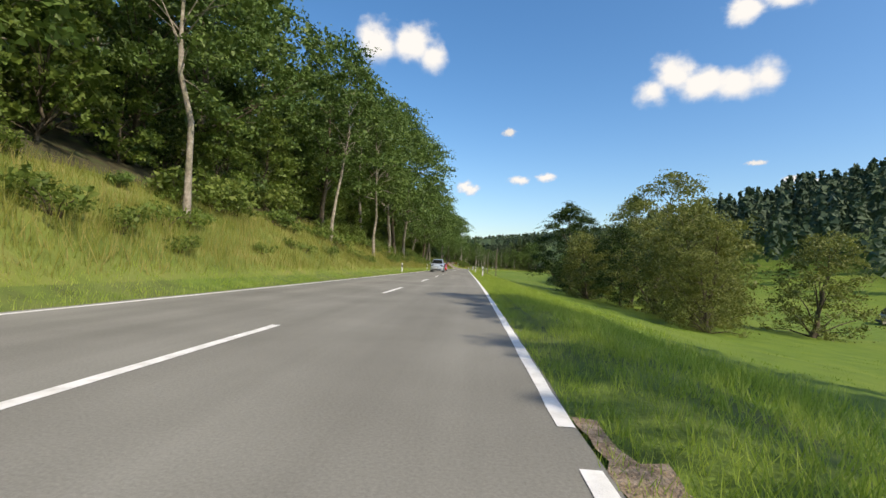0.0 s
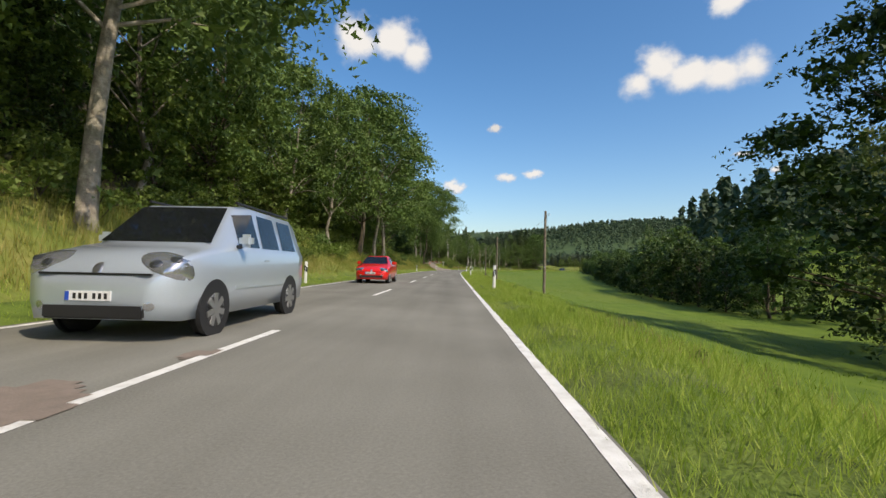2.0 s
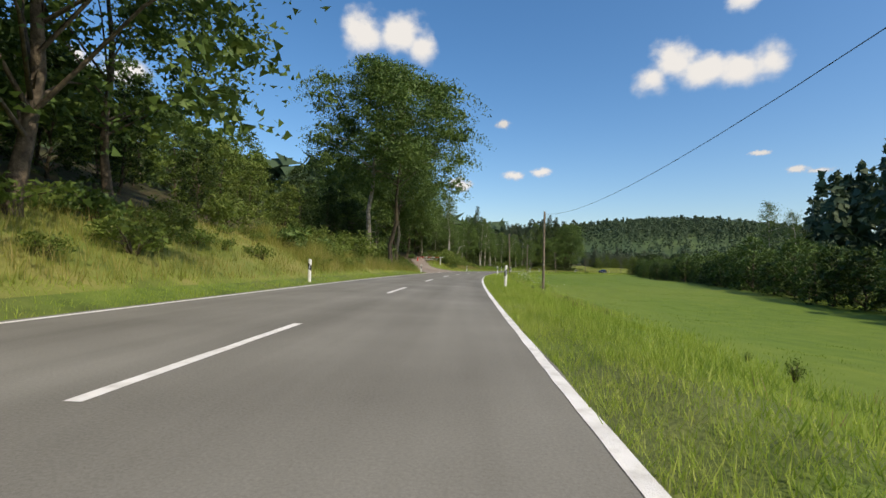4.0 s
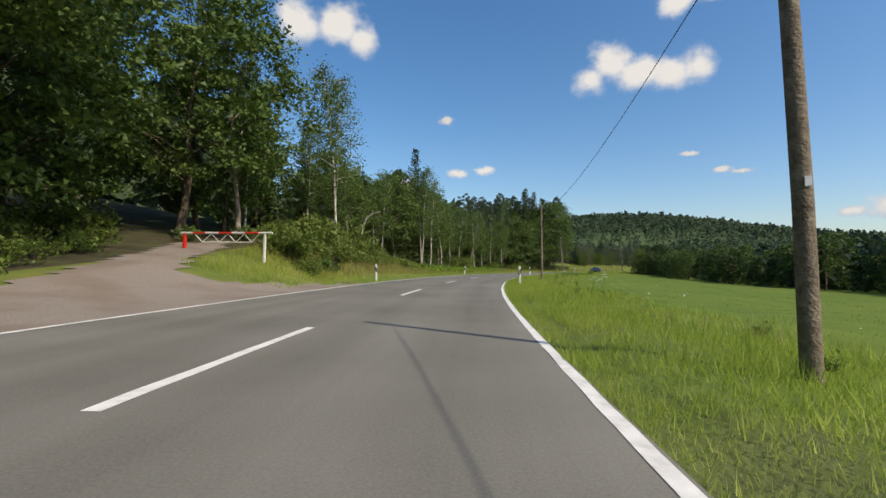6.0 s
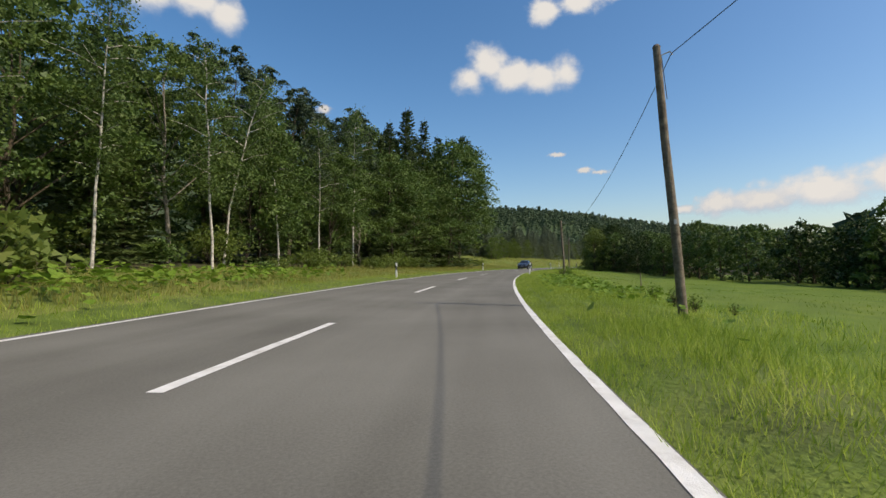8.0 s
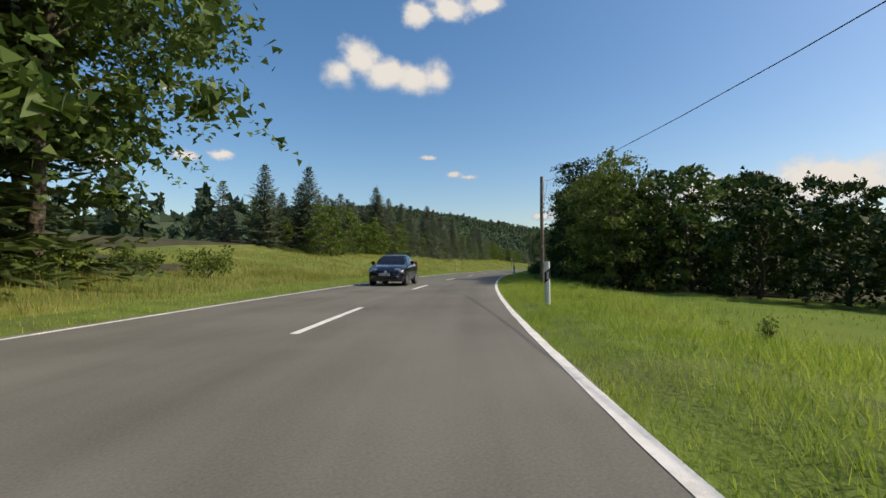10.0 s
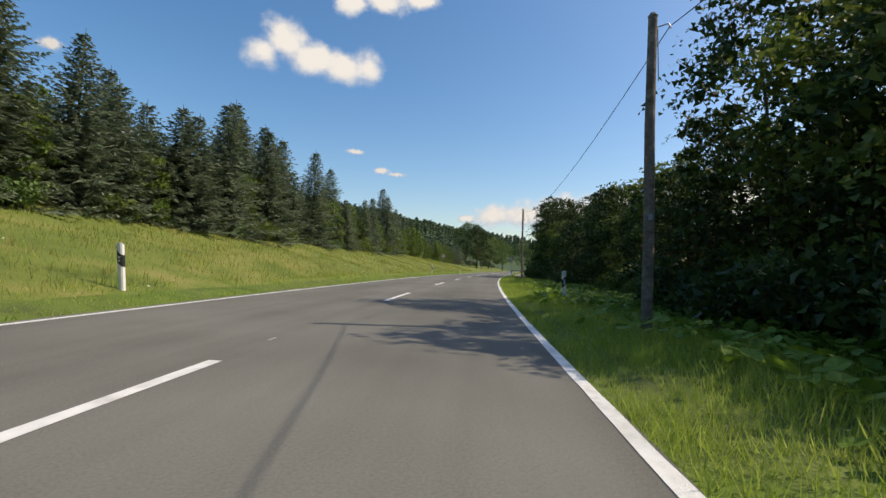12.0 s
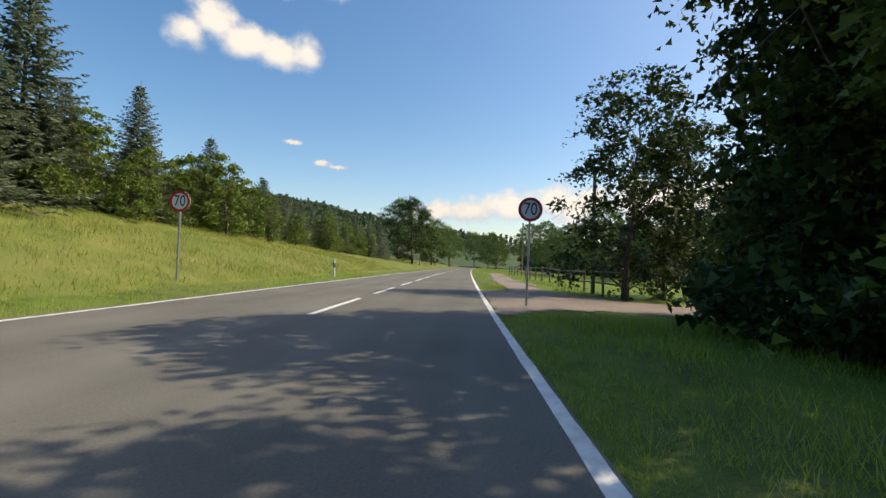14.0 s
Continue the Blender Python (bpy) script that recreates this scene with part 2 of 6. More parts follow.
# ---------------------------------------------------------------- the road's line: s along it, d to its right
KNOT = np.arange(-20.0, 541.0, 20.0)
KAPPA = np.array([-0.51, -0.52, -0.58, -0.03, -0.08, 0.07, 0.09, 0.53, 1.53, 2.72, 2.99, 4.83, 5.01, 4.8, 3.31, 4.56, 4.46,
                  4.0, 3.21, 1.97, 1.81, 1.41, 0.49, 0.25, 0.25, 0.24, 0.24, 0.24, 0.24]) * 1e-3
LINE = np.arange(-120.0, 901.0, 2.0)
_k = np.interp(LINE, KNOT, KAPPA)
_k[LINE < -20] = 0
_k[LINE > 540] = 0
_h = np.concatenate([[0], np.cumsum(_k[1:] + _k[:-1])])
_h -= np.interp(0, LINE, _h)
_m = (_h[1:] + _h[:-1]) / 2
_x = np.concatenate([[0], np.cumsum(2 * np.sin(_m))])
_y = np.concatenate([[0], np.cumsum(2 * np.cos(_m))])
_x -= np.interp(0, LINE, _x)
_y -= np.interp(0, LINE, _y)
LEFT_LINE, RIGHT_LINE = -3.60, 3.38


def xy(s, d):
    """World x, y of the place s metres along the road and d metres to its right."""
    h = np.interp(s, LINE, _h)
    return np.interp(s, LINE, _x) + d * np.cos(h), np.interp(s, LINE, _y) - d * np.sin(h)


def heading(s):
    return float(np.interp(s, LINE, _h))


S_K = [-80, 60, 100, 130, 160, 172, 180, 190, 198, 203, 206, 215, 232, 260, 300, 320, 345, 380, 430, 470, 640]
K_LOW = [.62, .62, .52, .46, .42, .16, .04, .07, .26, .34, .38, .42, .16, .11, .06, .10, .20, .27, .27, .18, .12]
K_HIGH = [.46, .46, .44, .36, .30, .14, .02, .03, .04, .08, .12, .20, .12, .10, .08, .12, .22, .27, .27, .20, .15]
S_R = [-80, 75, 100, 150, 168, 180, 300, 340, 440, 640]
R_SLOPE = [.26, .26, .24, .26, .16, .09, .08, .05, .04, .05]
R_DEPTH = [4.2, 4.2, 2.8, 2.0, 1.5, 1.2, 1.2, .8, .6, .8]
HILLS = [(120, 1450, 70, 300), (480, 1150, 68, 230), (1000, 1300, 66, 340), (165, 190, 34, 60), (-700, 900, 60, 300), (1500, 700, 40, 400)]


def hills(x, y):
    z = 0.0
    for hx, hy, hh, w in HILLS:
        z = z + hh * np.exp(-((x - hx) ** 2 + (y - hy) ** 2) / (2.0 * w * w))
    return z


def zat(s, d):
    """Height of the ground beside the road."""
    s, d = np.asarray(s, float), np.asarray(d, float)
    level = np.where(d < 0, np.clip((s - 170) / 5, 0, 1) * np.clip((206 - s) / 4, 0, 1), np.clip((s - 409) / 4, 0, 1) * np.clip((428 - s) / 5, 0, 1))
    a = np.maximum(-d - 4.5, 0)
    k1, k2 = np.interp(s, S_K, K_LOW), np.interp(s, S_K, K_HIGH)
    left = k1 * np.minimum(a, 4.5) + k2 * np.minimum(np.maximum(a - 4.5, 0), np.interp(s, [0, 290, 335], [45, 40, 13])) + 0.12 * (1 - level) * np.clip((-d - 3.95) / 0.6, 0, 1)
    left = np.where(a > 0, left * (1 - 0.25 * np.exp(-a / 1.2)), left)
    b = np.maximum(d - 4.5, 0)
    ks, dep = np.interp(s, S_R, R_SLOPE), np.interp(s, S_R, R_DEPTH)
    right = -dep * (1 - np.exp(-ks * b / dep)) + 0.04 * (1 - level) * np.clip((d - 3.7) / 0.5, 0, 1)
    z = np.where(d < 0, left, right)
    x, y = xy(s, d)
    off = np.clip((np.abs(d) - 3.9) / 3.0, 0, 1)
    z = z + off * (1 - level) * (0.10 * np.sin(x * 0.61 + 1.3 * np.sin(y * 0.37)) * np.cos(y * 0.53) + 0.05 * np.sin(x * 1.9) * np.sin(y * 1.7))
    z = np.where(np.abs(d) < 3.95, np.minimum(z, -0.03), z)
    far = np.clip((np.abs(d) - 45) / 60, 0, 1)
    return z + far * hills(x, y)


def spot(s, d, lift=0.0):
    x, y = xy(s, d)
    return Vector((float(x), float(y), float(zat(s, d)) + lift))


# ---------------------------------------------------------------- mesh helpers
def mesh_np(name, verts, faces, mats, index=None, smooth=False):
    """A mesh from arrays: faces is (n, 3) or (n, 4)."""
    verts, faces = np.asarray(verts, np.float32), np.asarray(faces, np.int32)
    me = bpy.data.meshes.new(name)
    me.vertices.add(len(verts))
    me.vertices.foreach_set("co", verts.ravel())
    n, k = faces.shape
    me.loops.add(n * k)
    me.loops.foreach_set("vertex_index", faces.ravel())
    me.polygons.add(n)
    me.polygons.foreach_set("loop_start", np.arange(0, n * k, k, dtype=np.int32))
    if index is not None:
        me.polygons.foreach_set("material_index", np.asarray(index, np.int32))
    me.polygons.foreach_set("use_smooth", np.full(n, bool(smooth)))
    for m in mats if isinstance(mats, (list, tuple)) else [mats]:
        me.materials.append(m)
    me.update(calc_edges=True)
    me.validate()
    return me


def part(name, bm, mat, parent, label="", smooth=False):
    me = bpy.data.meshes.new(name)
    bmesh.ops.recalc_face_normals(bm, faces=bm.faces)
    bm.to_mesh(me)
    bm.free()
    me.materials.append(mat)
    me.polygons.foreach_set("use_smooth", np.full(len(me.polygons), bool(smooth)))
    ob = new(name, me)
    ob.parent = parent
    if label:
        tagged(ob, label)
    return ob


def box(size, at=(0, 0, 0), bevel=0.0, bm=None, turn=None):
    bm = bm or bmesh.new()
    m = Matrix.Translation(at) @ (turn or Matrix()) @ Matrix.Diagonal((*size, 1))
    got = bmesh.ops.create_cube(bm, size=1, matrix=m)
    if bevel:
        edges = {e for v in got["verts"] for e in v.link_edges}
        bmesh.ops.bevel(bm, geom=list(edges), offset=bevel, segments=2, affect="EDGES")
    return bm


def rod(a, b, r1, r2=None, sides=10, bm=None):
    """A round bar from a to b."""
    bm = bm or bmesh.new()
    a, b = Vector(a), Vector(b)
    turn = (b - a).to_track_quat("Z", "Y").to_matrix().to_4x4()
    bmesh.ops.create_cone(bm, cap_ends=True, segments=sides, radius1=r1, radius2=r1 if r2 is None else r2, depth=(b - a).length,
                          matrix=Matrix.Translation((a + b) / 2) @ turn)
    return bm


def tube(points, radii, sides=7):
    """Vertices and quads of a bent, tapered tube."""
    pts = [Vector(p) for p in points]
    vs, fs = [], []
    for i, p in enumerate(pts):
        t = (pts[min(i + 1, len(pts) - 1)] - pts[max(i - 1, 0)]).normalized()
        u = t.orthogonal().normalized() if i == 0 else (u - t * u.dot(t)).normalized()
        w = t.cross(u)
        for j in range(sides):
            a = 2 * math.pi * j / sides
            vs.append(p + (u * math.cos(a) + w * math.sin(a)) * radii[i])
    for i in range(len(pts) - 1):
        for j in range(sides):
            k = (j + 1) % sides
            fs.append((i * sides + j, i * sides + k, (i + 1) * sides + k, (i + 1) * sides + j))
    return vs, fs


def tubes(name, lots, mat, sides=7):
    """One mesh of a stem and its limbs: each limb's foot is closed towards the stem's nearest point."""
    vs, fs = [], []
    for n, (pts, rad) in enumerate(lots):
        v, f = tube(pts, rad, sides)
        o = len(vs)
        if n:
            foot = Vector(pts[0])
            near = min(range(stem), key=lambda i: (vs[i] - foot).length_squared)
            fs += [(near, o + j + 2 if j + 2 < sides else o, o + j + 1, o + j) for j in range(0, sides - 1, 2)]
        else:
            stem = len(v)
        fs += [tuple(i + o for i in q) for q in f]
        vs += v
    return mesh_np(name, [tuple(v) for v in vs], fs, mat, smooth=True)


def leaves(name, centres, size, mat, rng, flat=0.5, aspect=0.8, droop=None):
    """Many small pointed leaves at the given centres."""
    n = len(centres)
    nrm = rng.normal(size=(n, 3)) * (1 - flat) + np.array([0, 0, 1.0]) * flat + rng.normal(size=(n, 3)) * 0.25
    nrm /= np.linalg.norm(nrm, axis=1)[:, None]
    ax = np.cross(nrm, rng.normal(size=(n, 3)))
    if droop is not None:
        ax = ax + droop
    ax /= np.linalg.norm(ax, axis=1)[:, None] + 1e-9
    bx = np.cross(nrm, ax)
    L = np.reshape(size, (-1, 1)) * rng.uniform(0.65, 1.35, (n, 1))
    W = L * aspect
    c = np.asarray(centres)
    v = np.stack([c - ax * L * 0.5, c + bx * W * 0.55 + ax * L * 0.12 + nrm * L * 0.1, c + ax * L * 0.45 - bx * W * 0.45], 1).reshape(-1, 3)
    f = np.arange(3 * n).reshape(n, 3)
    return mesh_np(name, v, f, mat)


def thing_of(name, label, category, group="", kind=""):
    return tagged(new(name), label, category, group, kind)


def under(name, me, parent, label=""):
    ob = new(name, me)
    ob.parent = parent
    if label:
        tagged(ob, label)
    return ob

# ---------------------------------------------------------------- ground: one sheet to the horizon
def build_ground():
    ss = np.arange(-80.0, 641.0, 3.0)
    dd = np.array([-150, -125, -100, -80, -65, -52, -42, -34, -28, -24, -20, -17.5, -15.5, -14, -12.8, -11.6, -10.6, -9.7, -8.9, -8.1, -7.4, -6.8, -6.2, -5.7,
                   -5.2, -4.8, -4.45, -4.15, -3.9, -3.5, 0, 3.2, 3.5, 3.75, 4.05, 4.4, 4.8, 5.3, 5.9, 6.6, 7.4, 8.3, 9.3, 10.5, 12, 14, 16.5, 19.5, 23, 27, 32,
                   38, 45, 53, 62, 74, 90, 108.0])
    S, D = np.meshgrid(ss, dd, indexing="ij")
    X, Y = xy(S, D)
    Z = zat(S, D)
    ns, nd = S.shape
    verts = [np.stack([X, Y, Z], -1).reshape(-1, 3)]
    idx = np.arange(ns * nd).reshape(ns, nd)
    f = np.stack([idx[:-1, :-1], idx[:-1, 1:], idx[1:, 1:], idx[1:, :-1]], -1).reshape(-1, 4)
    sm = ((S[:-1, :-1] + S[1:, 1:]) / 2).ravel()
    dm = ((D[:-1, :-1] + D[1:, 1:]) / 2).ravel()
    mi = np.full(len(f), 1)
    mi[(dm < 5.6) & (dm > -5.0)] = 0
    mi[(dm <= -5.0)] = 2
    mi[(dm < -10.5) & (sm < 318)] = 3
    mi[(dm < -19) & (sm >= 318)] = 3
    mi[(dm < -26)] = 3
    mi[(dm > 7.5) & (sm > 318) & (sm < 412)] = 3
    faces, mats = [f], [mi]
    loop = np.concatenate([idx[:, 0], idx[-1, 1:], idx[::-1, -1][1:], idx[0, ::-1][1:-1]])
    base = verts[0][loop]
    mid = np.array([10.0, 260.0])
    local = base[:, 2] - hills(base[:, 0], base[:, 1])
    prev, count = loop, ns * nd
    for k, grow in enumerate((1.1, 1.22, 1.36, 1.52, 1.72, 2.0, 2.4, 3.0, 3.8, 4.8, 6.2, 9.0, 14.0)):
        p = base.copy()
        p[:, :2] = mid + (base[:, :2] - mid) * grow
        p[:, 2] = local * max(0.0, 1 - k * 0.25) + hills(p[:, 0], p[:, 1])
        verts.append(p)
        cur = count + np.arange(len(loop))
        count += len(loop)
        nxt, pn = np.roll(cur, -1), np.roll(prev, -1)
        faces.append(np.stack([prev, cur, nxt, pn], -1))
        mats.append(np.full(len(loop), 4))
        prev = cur
    me = mesh_np("ground", np.concatenate(verts), np.concatenate(faces), [g_verge, g_meadow, g_bank, g_forest, g_far], np.concatenate(mats), smooth=True)
    return tagged(new("ground", me), "grassy valley floor with a rising wooded bank", "ground", kind="structure")


ground = build_ground()


def strip(name, s0, s1, d0, d1, lift, mat, step=2.0, wobble=0.0, seed=0, parent=None, thick=0.0):
    """A band along the road between two offsets."""
    rng = np.random.default_rng(seed)
    n = max(2, int(abs(s1 - s0) / step) + 1)
    ss = np.linspace(s0, s1, n)
    a = np.full(n, d0) + rng.normal(0, wobble, n)
    b = np.full(n, d1) + rng.normal(0, wobble, n)
    xa, ya = xy(ss, a)
    xb, yb = xy(ss, b)
    v = np.concatenate([np.stack([xa, ya, np.full(n, lift)], 1), np.stack([xb, yb, np.full(n, lift)], 1)])
    i = np.arange(n - 1)
    f = np.stack([i, n + i, n + i + 1, i + 1], 1)
    if thick:
        v = np.concatenate([v, v - [0, 0, thick]])
        f = np.concatenate([f, np.stack([i, i + 1, 2 * n + i + 1, 2 * n + i], 1), np.stack([n + i, 3 * n + i, 3 * n + i + 1, n + i + 1], 1)])
    me = mesh_np(name, v, f, mat)
    uvl = me.uv_layers.new(name="UVMap")
    along = np.concatenate([ss, ss] * (2 if thick else 1))
    across = np.concatenate([a, b] * (2 if thick else 1))
    li = np.empty(len(me.loops), np.int32)
    me.loops.foreach_get("vertex_index", li)
    uvl.data.foreach_set("uv", np.stack([along[li], across[li]], 1).astype(np.float32).ravel())
    ob = new(name, me)
    ob.parent = parent
    return ob


road = tagged(strip("road", -80, 640, LEFT_LINE - 0.22, RIGHT_LINE + 0.05, 0.0, m_asphalt, 1.0, 0.012, 3, thick=0.12),
              "grey worn asphalt country road with white lines", "road", kind="structure")
# edge lines in stretches, with the places where the paint has gone
cuts = [(-80, 3.3), (3.9, 35.8), (36.6, 48.8), (49.7, 80.2), (80.75, 120), (120.4, 160), (160.02, 210), (210.02, 272.9), (273.5, 330), (330.02, 380), (380.02, 430), (430.02, 520), (520.02, 640)]
for a, b in cuts:
    strip("edge_line", a, b, RIGHT_LINE - 0.080, RIGHT_LINE + 0.036, 0.005, m_line, 0.4, 0.004, int(a) + 90, road)
for a in range(-80, 640, 60):
    strip("edge_line", a, a + 60 - 0.02, LEFT_LINE - 0.06, LEFT_LINE + 0.06, 0.005, m_line, 0.5, 0.006, a + 900, road)
for k in range(-6, 35):
    e = 7.37 + 12 * k
    strip("centre_dash", e - 4.05, e, -0.065, 0.065, 0.005, m_line, 0.5, 0.004, k + 40, road)
for e in (182.1, 356.7, 369.3, 382.0, 393.7):
    strip("paint_remnant", e - .14, e + .10, -.065, -.01, 0.005, m_worn, .08, .018, int(e), road)
for k in range(0, 30):
    e = 7.37 + 12 * 34 + 6 * (k + 1)
    strip("centre_dash", e - 4.0, e, -0.065, 0.065, 0.005, m_line, 0.5, 0.004, k + 140, road)



def patch(name, outline, lift, mat, label, category, fine=0.8):
    """A draped, ragged patch of ground inside an outline of (s, d) points, laid over the sheet."""
    o = np.array(outline)
    lo, hi = o.min(0), o.max(0)
    ss, dd = np.arange(lo[0], hi[0] + fine, fine), np.arange(lo[1], hi[1] + fine, fine)
    S, D = np.meshgrid(ss, dd, indexing="ij")
    cs, cd = (S[:-1, :-1] + S[1:, 1:]) / 2, (D[:-1, :-1] + D[1:, 1:]) / 2
    inside = np.zeros(cs.shape, bool)
    j = len(o) - 1
    for i in range(len(o)):
        c = ((o[i, 1] > cd) != (o[j, 1] > cd)) & (cs < (o[j, 0] - o[i, 0]) * (cd - o[i, 1]) / (o[j, 1] - o[i, 1] + 1e-9) + o[i, 0])
        inside ^= c
        j = i
    idx = np.arange(S.size).reshape(S.shape)
    f = np.stack([idx[:-1, :-1], idx[:-1, 1:], idx[1:, 1:], idx[1:, :-1]], -1)[inside]
    J = np.random.default_rng(5).uniform(-0.2, 0.2, (2, *S.shape)) * fine
    X, Y = xy(S + J[0], D + J[1])
    Z = np.maximum(zat(S + J[0], D + J[1]), zat(S, D)) + lift
    me = mesh_np(name, np.stack([X, Y, Z], -1).reshape(-1, 3), f, mat, smooth=True)
    return tagged(new(name, me), label, category, kind="structure")


patch("track", [(172.8, -3.55), (178, -4.9), (184, -6.6), (190, -8.4), (196, -10.8), (203, -14), (206, -13), (203.4, -11.4), (198.8, -9.4), (195.2, -7.6), (195.6, -5.8), (202, -4.3), (204.5, -3.55)], 0.022, m_gravel,
      "gravel forest track joining the road", "track", 0.5)
patch("path", [(412.5, 3.45), (414.5, 6), (415, 12), (416, 26), (419.5, 26), (419, 12), (419.5, 8), (424, 6.4), (440, 6.6), (470, 8), (470, 6), (440, 4.9), (424, 4.5), (421.5, 3.45)], 0.024, m_gravel,
      "pale gravel path beside the road", "path", 0.4)
patch("soil_patch", [(-1.5, 3.45), (.2, 4.0), (2.6, 3.95), (4.3, 3.45)], 0.03, m_dirt, "bare brown soil at the road's edge", "soil", 0.16)
patch("soil_patch", [(48.5, 3.42), (48.9, 3.16), (49.6, 3.12), (50.0, 3.42)], 0.038, m_dirt, "bare brown soil at the road's edge", "soil", 0.09)
patch("soil_stain", [(63.2, -.1), (63.6, .06), (64.0, .0), (64.3, -.25), (64.5, -.6), (64.1, -.8), (63.6, -.5)], 0.038, m_stain, "thin reddish soil trodden onto the asphalt", "soil", 0.11)
patch("soil_stain", [(65.2, -.18), (65.5, .02), (65.8, -.02), (65.7, -.25)], 0.038, m_stain, "thin reddish soil trodden onto the asphalt", "soil", 0.09)


# ---------------------------------------------------------------- plants
def broadleaf(seed, H, base, R, trunk_r, n, leaf, mat, bark, name, label, lean=0.0, clumps=46, low=0.0):
    """Tapered trunk, forking limbs and a crown of leaf clumps with gaps."""
    rng = np.random.default_rng(seed)
    root = thing_of(name, label, "tree")
    top = Vector((lean * H * 0.12 * math.cos(seed), lean * H * 0.12 * math.sin(seed), H * 0.86))
    spine = [Vector((0, 0, -0.3)), Vector((0, 0, 0.25))]
    for k in range(1, 8):
        f = k / 7
        spine.append(top * f + Vector((rng.normal(0, 0.10) * (1 - f * .3), rng.normal(0, 0.10), 0)))
    rad = [trunk_r * 1.5, trunk_r * 1.12] + [trunk_r * (1 - 0.88 * (k / 7) ** 1.1) for k in range(1, 8)]
    lots = [(spine, rad)]
    cents, sizes = [], []
    for c in range(clumps):
        f = (c + 0.5) / clumps
        z = base + (H - base) * f ** 0.85
        prof = math.sin(math.pi * min(1, 0.22 + 0.78 * f)) ** 0.6 if low <= 0 else (1 - f) ** 0.35 * (0.75 + 0.25 * f)
        a = c * 2.39996 + rng.normal(0, 0.4)
        r = R * prof * (0.35 + 0.65 * math.sqrt(rng.uniform())) * (1 + 0.16 * math.sin(3 * a + seed))
        ctr = Vector((r * math.cos(a) + top.x * z / H, r * math.sin(a) + top.y * z / H, z + rng.normal(0, 0.25)))
        cents.append(ctr)
        sizes.append(R * rng.uniform(0.15, 0.34))
    for c in range(0, clumps, max(1, clumps // 16)):
        e = cents[c]
        z0 = max(base * (0.85 + 0.6 * rng.uniform()), e.z - (0.6 + 0.5 * rng.uniform()) * math.hypot(e.x, e.y) - 0.6)
        z0 = min(z0, H * 0.8, e.z)
        st = top * (z0 / (H * 0.86))
        st.z = z0
        md = st.lerp(e, 0.5) + Vector((rng.normal(0, .15), rng.normal(0, .15), 0.25))
        r0 = trunk_r * (1 - 0.8 * z0 / H) * 0.36
        lots.append(([st, md, e], [r0, r0 * 0.6, r0 * 0.2]))
    under("trunk", tubes("trunk", lots, bark, 7 if n > 5000 else 5), root)
    # each clump: a shaded core of broad sprays, and layered twigs of small leaves round it
    per = rng.multinomial(n, np.array([s * s for s in sizes]) / sum(s * s for s in sizes))
    pts, big = [], []
    for ctr, sz, k in zip(cents, sizes, per):
        u = rng.normal(size=(k, 3))
        u /= np.linalg.norm(u, axis=1)[:, None]
        core = np.arange(k) < k * 0.24
        twigs = rng.normal(size=(9, 3))
        twigs /= np.linalg.norm(twigs, axis=1)[:, None]
        twigs *= rng.uniform(0.45, 1.05, (9, 1))
        tw = twigs[rng.integers(0, 9, k)]
        rad = rng.uniform(0.05, 1, (k, 1)) ** 0.5
        q = np.where(core[:, None], u * rad * 0.5, tw + u * rad * np.array([0.5, 0.5, 0.2]))
        q = np.array(ctr) + q * sz * np.array([1.2, 1.2, 0.62])
        q[:, 2] -= 0.3 * (np.hypot(*(q - np.array(ctr))[:, :2].T) ** 2) / sz
        pts.append(q)
        big.append(np.where(core, leaf * 1.4, leaf * 0.76))
    pts, big = np.concatenate(pts), np.concatenate(big)
    ok = pts[:, 2] > 0.15
    under("crown", leaves("crown", pts[ok], big[ok], mat, rng, flat=0.5), root)
    return root


def birch(seed, H, n, name="birch_tree", label="slender white-barked birch with a light airy crown", lean=0.1):
    rng = np.random.default_rng(seed)
    root = thing_of(name, label, "tree")
    a0 = rng.uniform(0, 6.28)
    off = Vector((math.cos(a0), math.sin(a0), 0)) * H * lean
    spine = [Vector((0, 0, -0.3))] + [off * (k / 7) ** 1.6 + Vector((rng.normal(0, .05), rng.normal(0, .05), H * k / 7)) for k in range(8)]
    rad = [0.11] + [0.09 * (1 - 0.85 * k / 7) for k in range(8)]
    lots, pts = [(spine, rad)], []
    for c in range(34):
        f = 0.34 + 0.66 * c / 34
        st = off * f ** 1.6 + Vector((0, 0, H * f))
        a = c * 2.4 + rng.normal(0, .3)
        ln = (0.35 + 1.7 * math.sin(math.pi * min(1.0, (f - 0.26) / 0.74)) ** 0.8) * rng.uniform(0.7, 1.2)
        e = st + Vector((math.cos(a) * ln, math.sin(a) * ln, ln * 0.35))
        if c % 2 == 0:
            lots.append(([st, st.lerp(e, .5) + Vector((0, 0, .12)), e], [0.03, 0.018, 0.006]))
        k = n // 34
        t = rng.uniform(0.15, 1.0, k)[:, None]
        q = np.array(st)[None] * (1 - t) + np.array(e)[None] * t + rng.normal(0, .22, (k, 3)) * (0.5 + t)
        q[:, 2] -= rng.uniform(0, 0.9, k) * t[:, 0]
        pts.append(q)
    under("trunk", tubes("trunk", lots, m_birch_bark, 6), root)
    under("crown", leaves("crown", np.concatenate(pts), 0.15, m_birch_leaf, rng, flat=0.2), root)
    return root


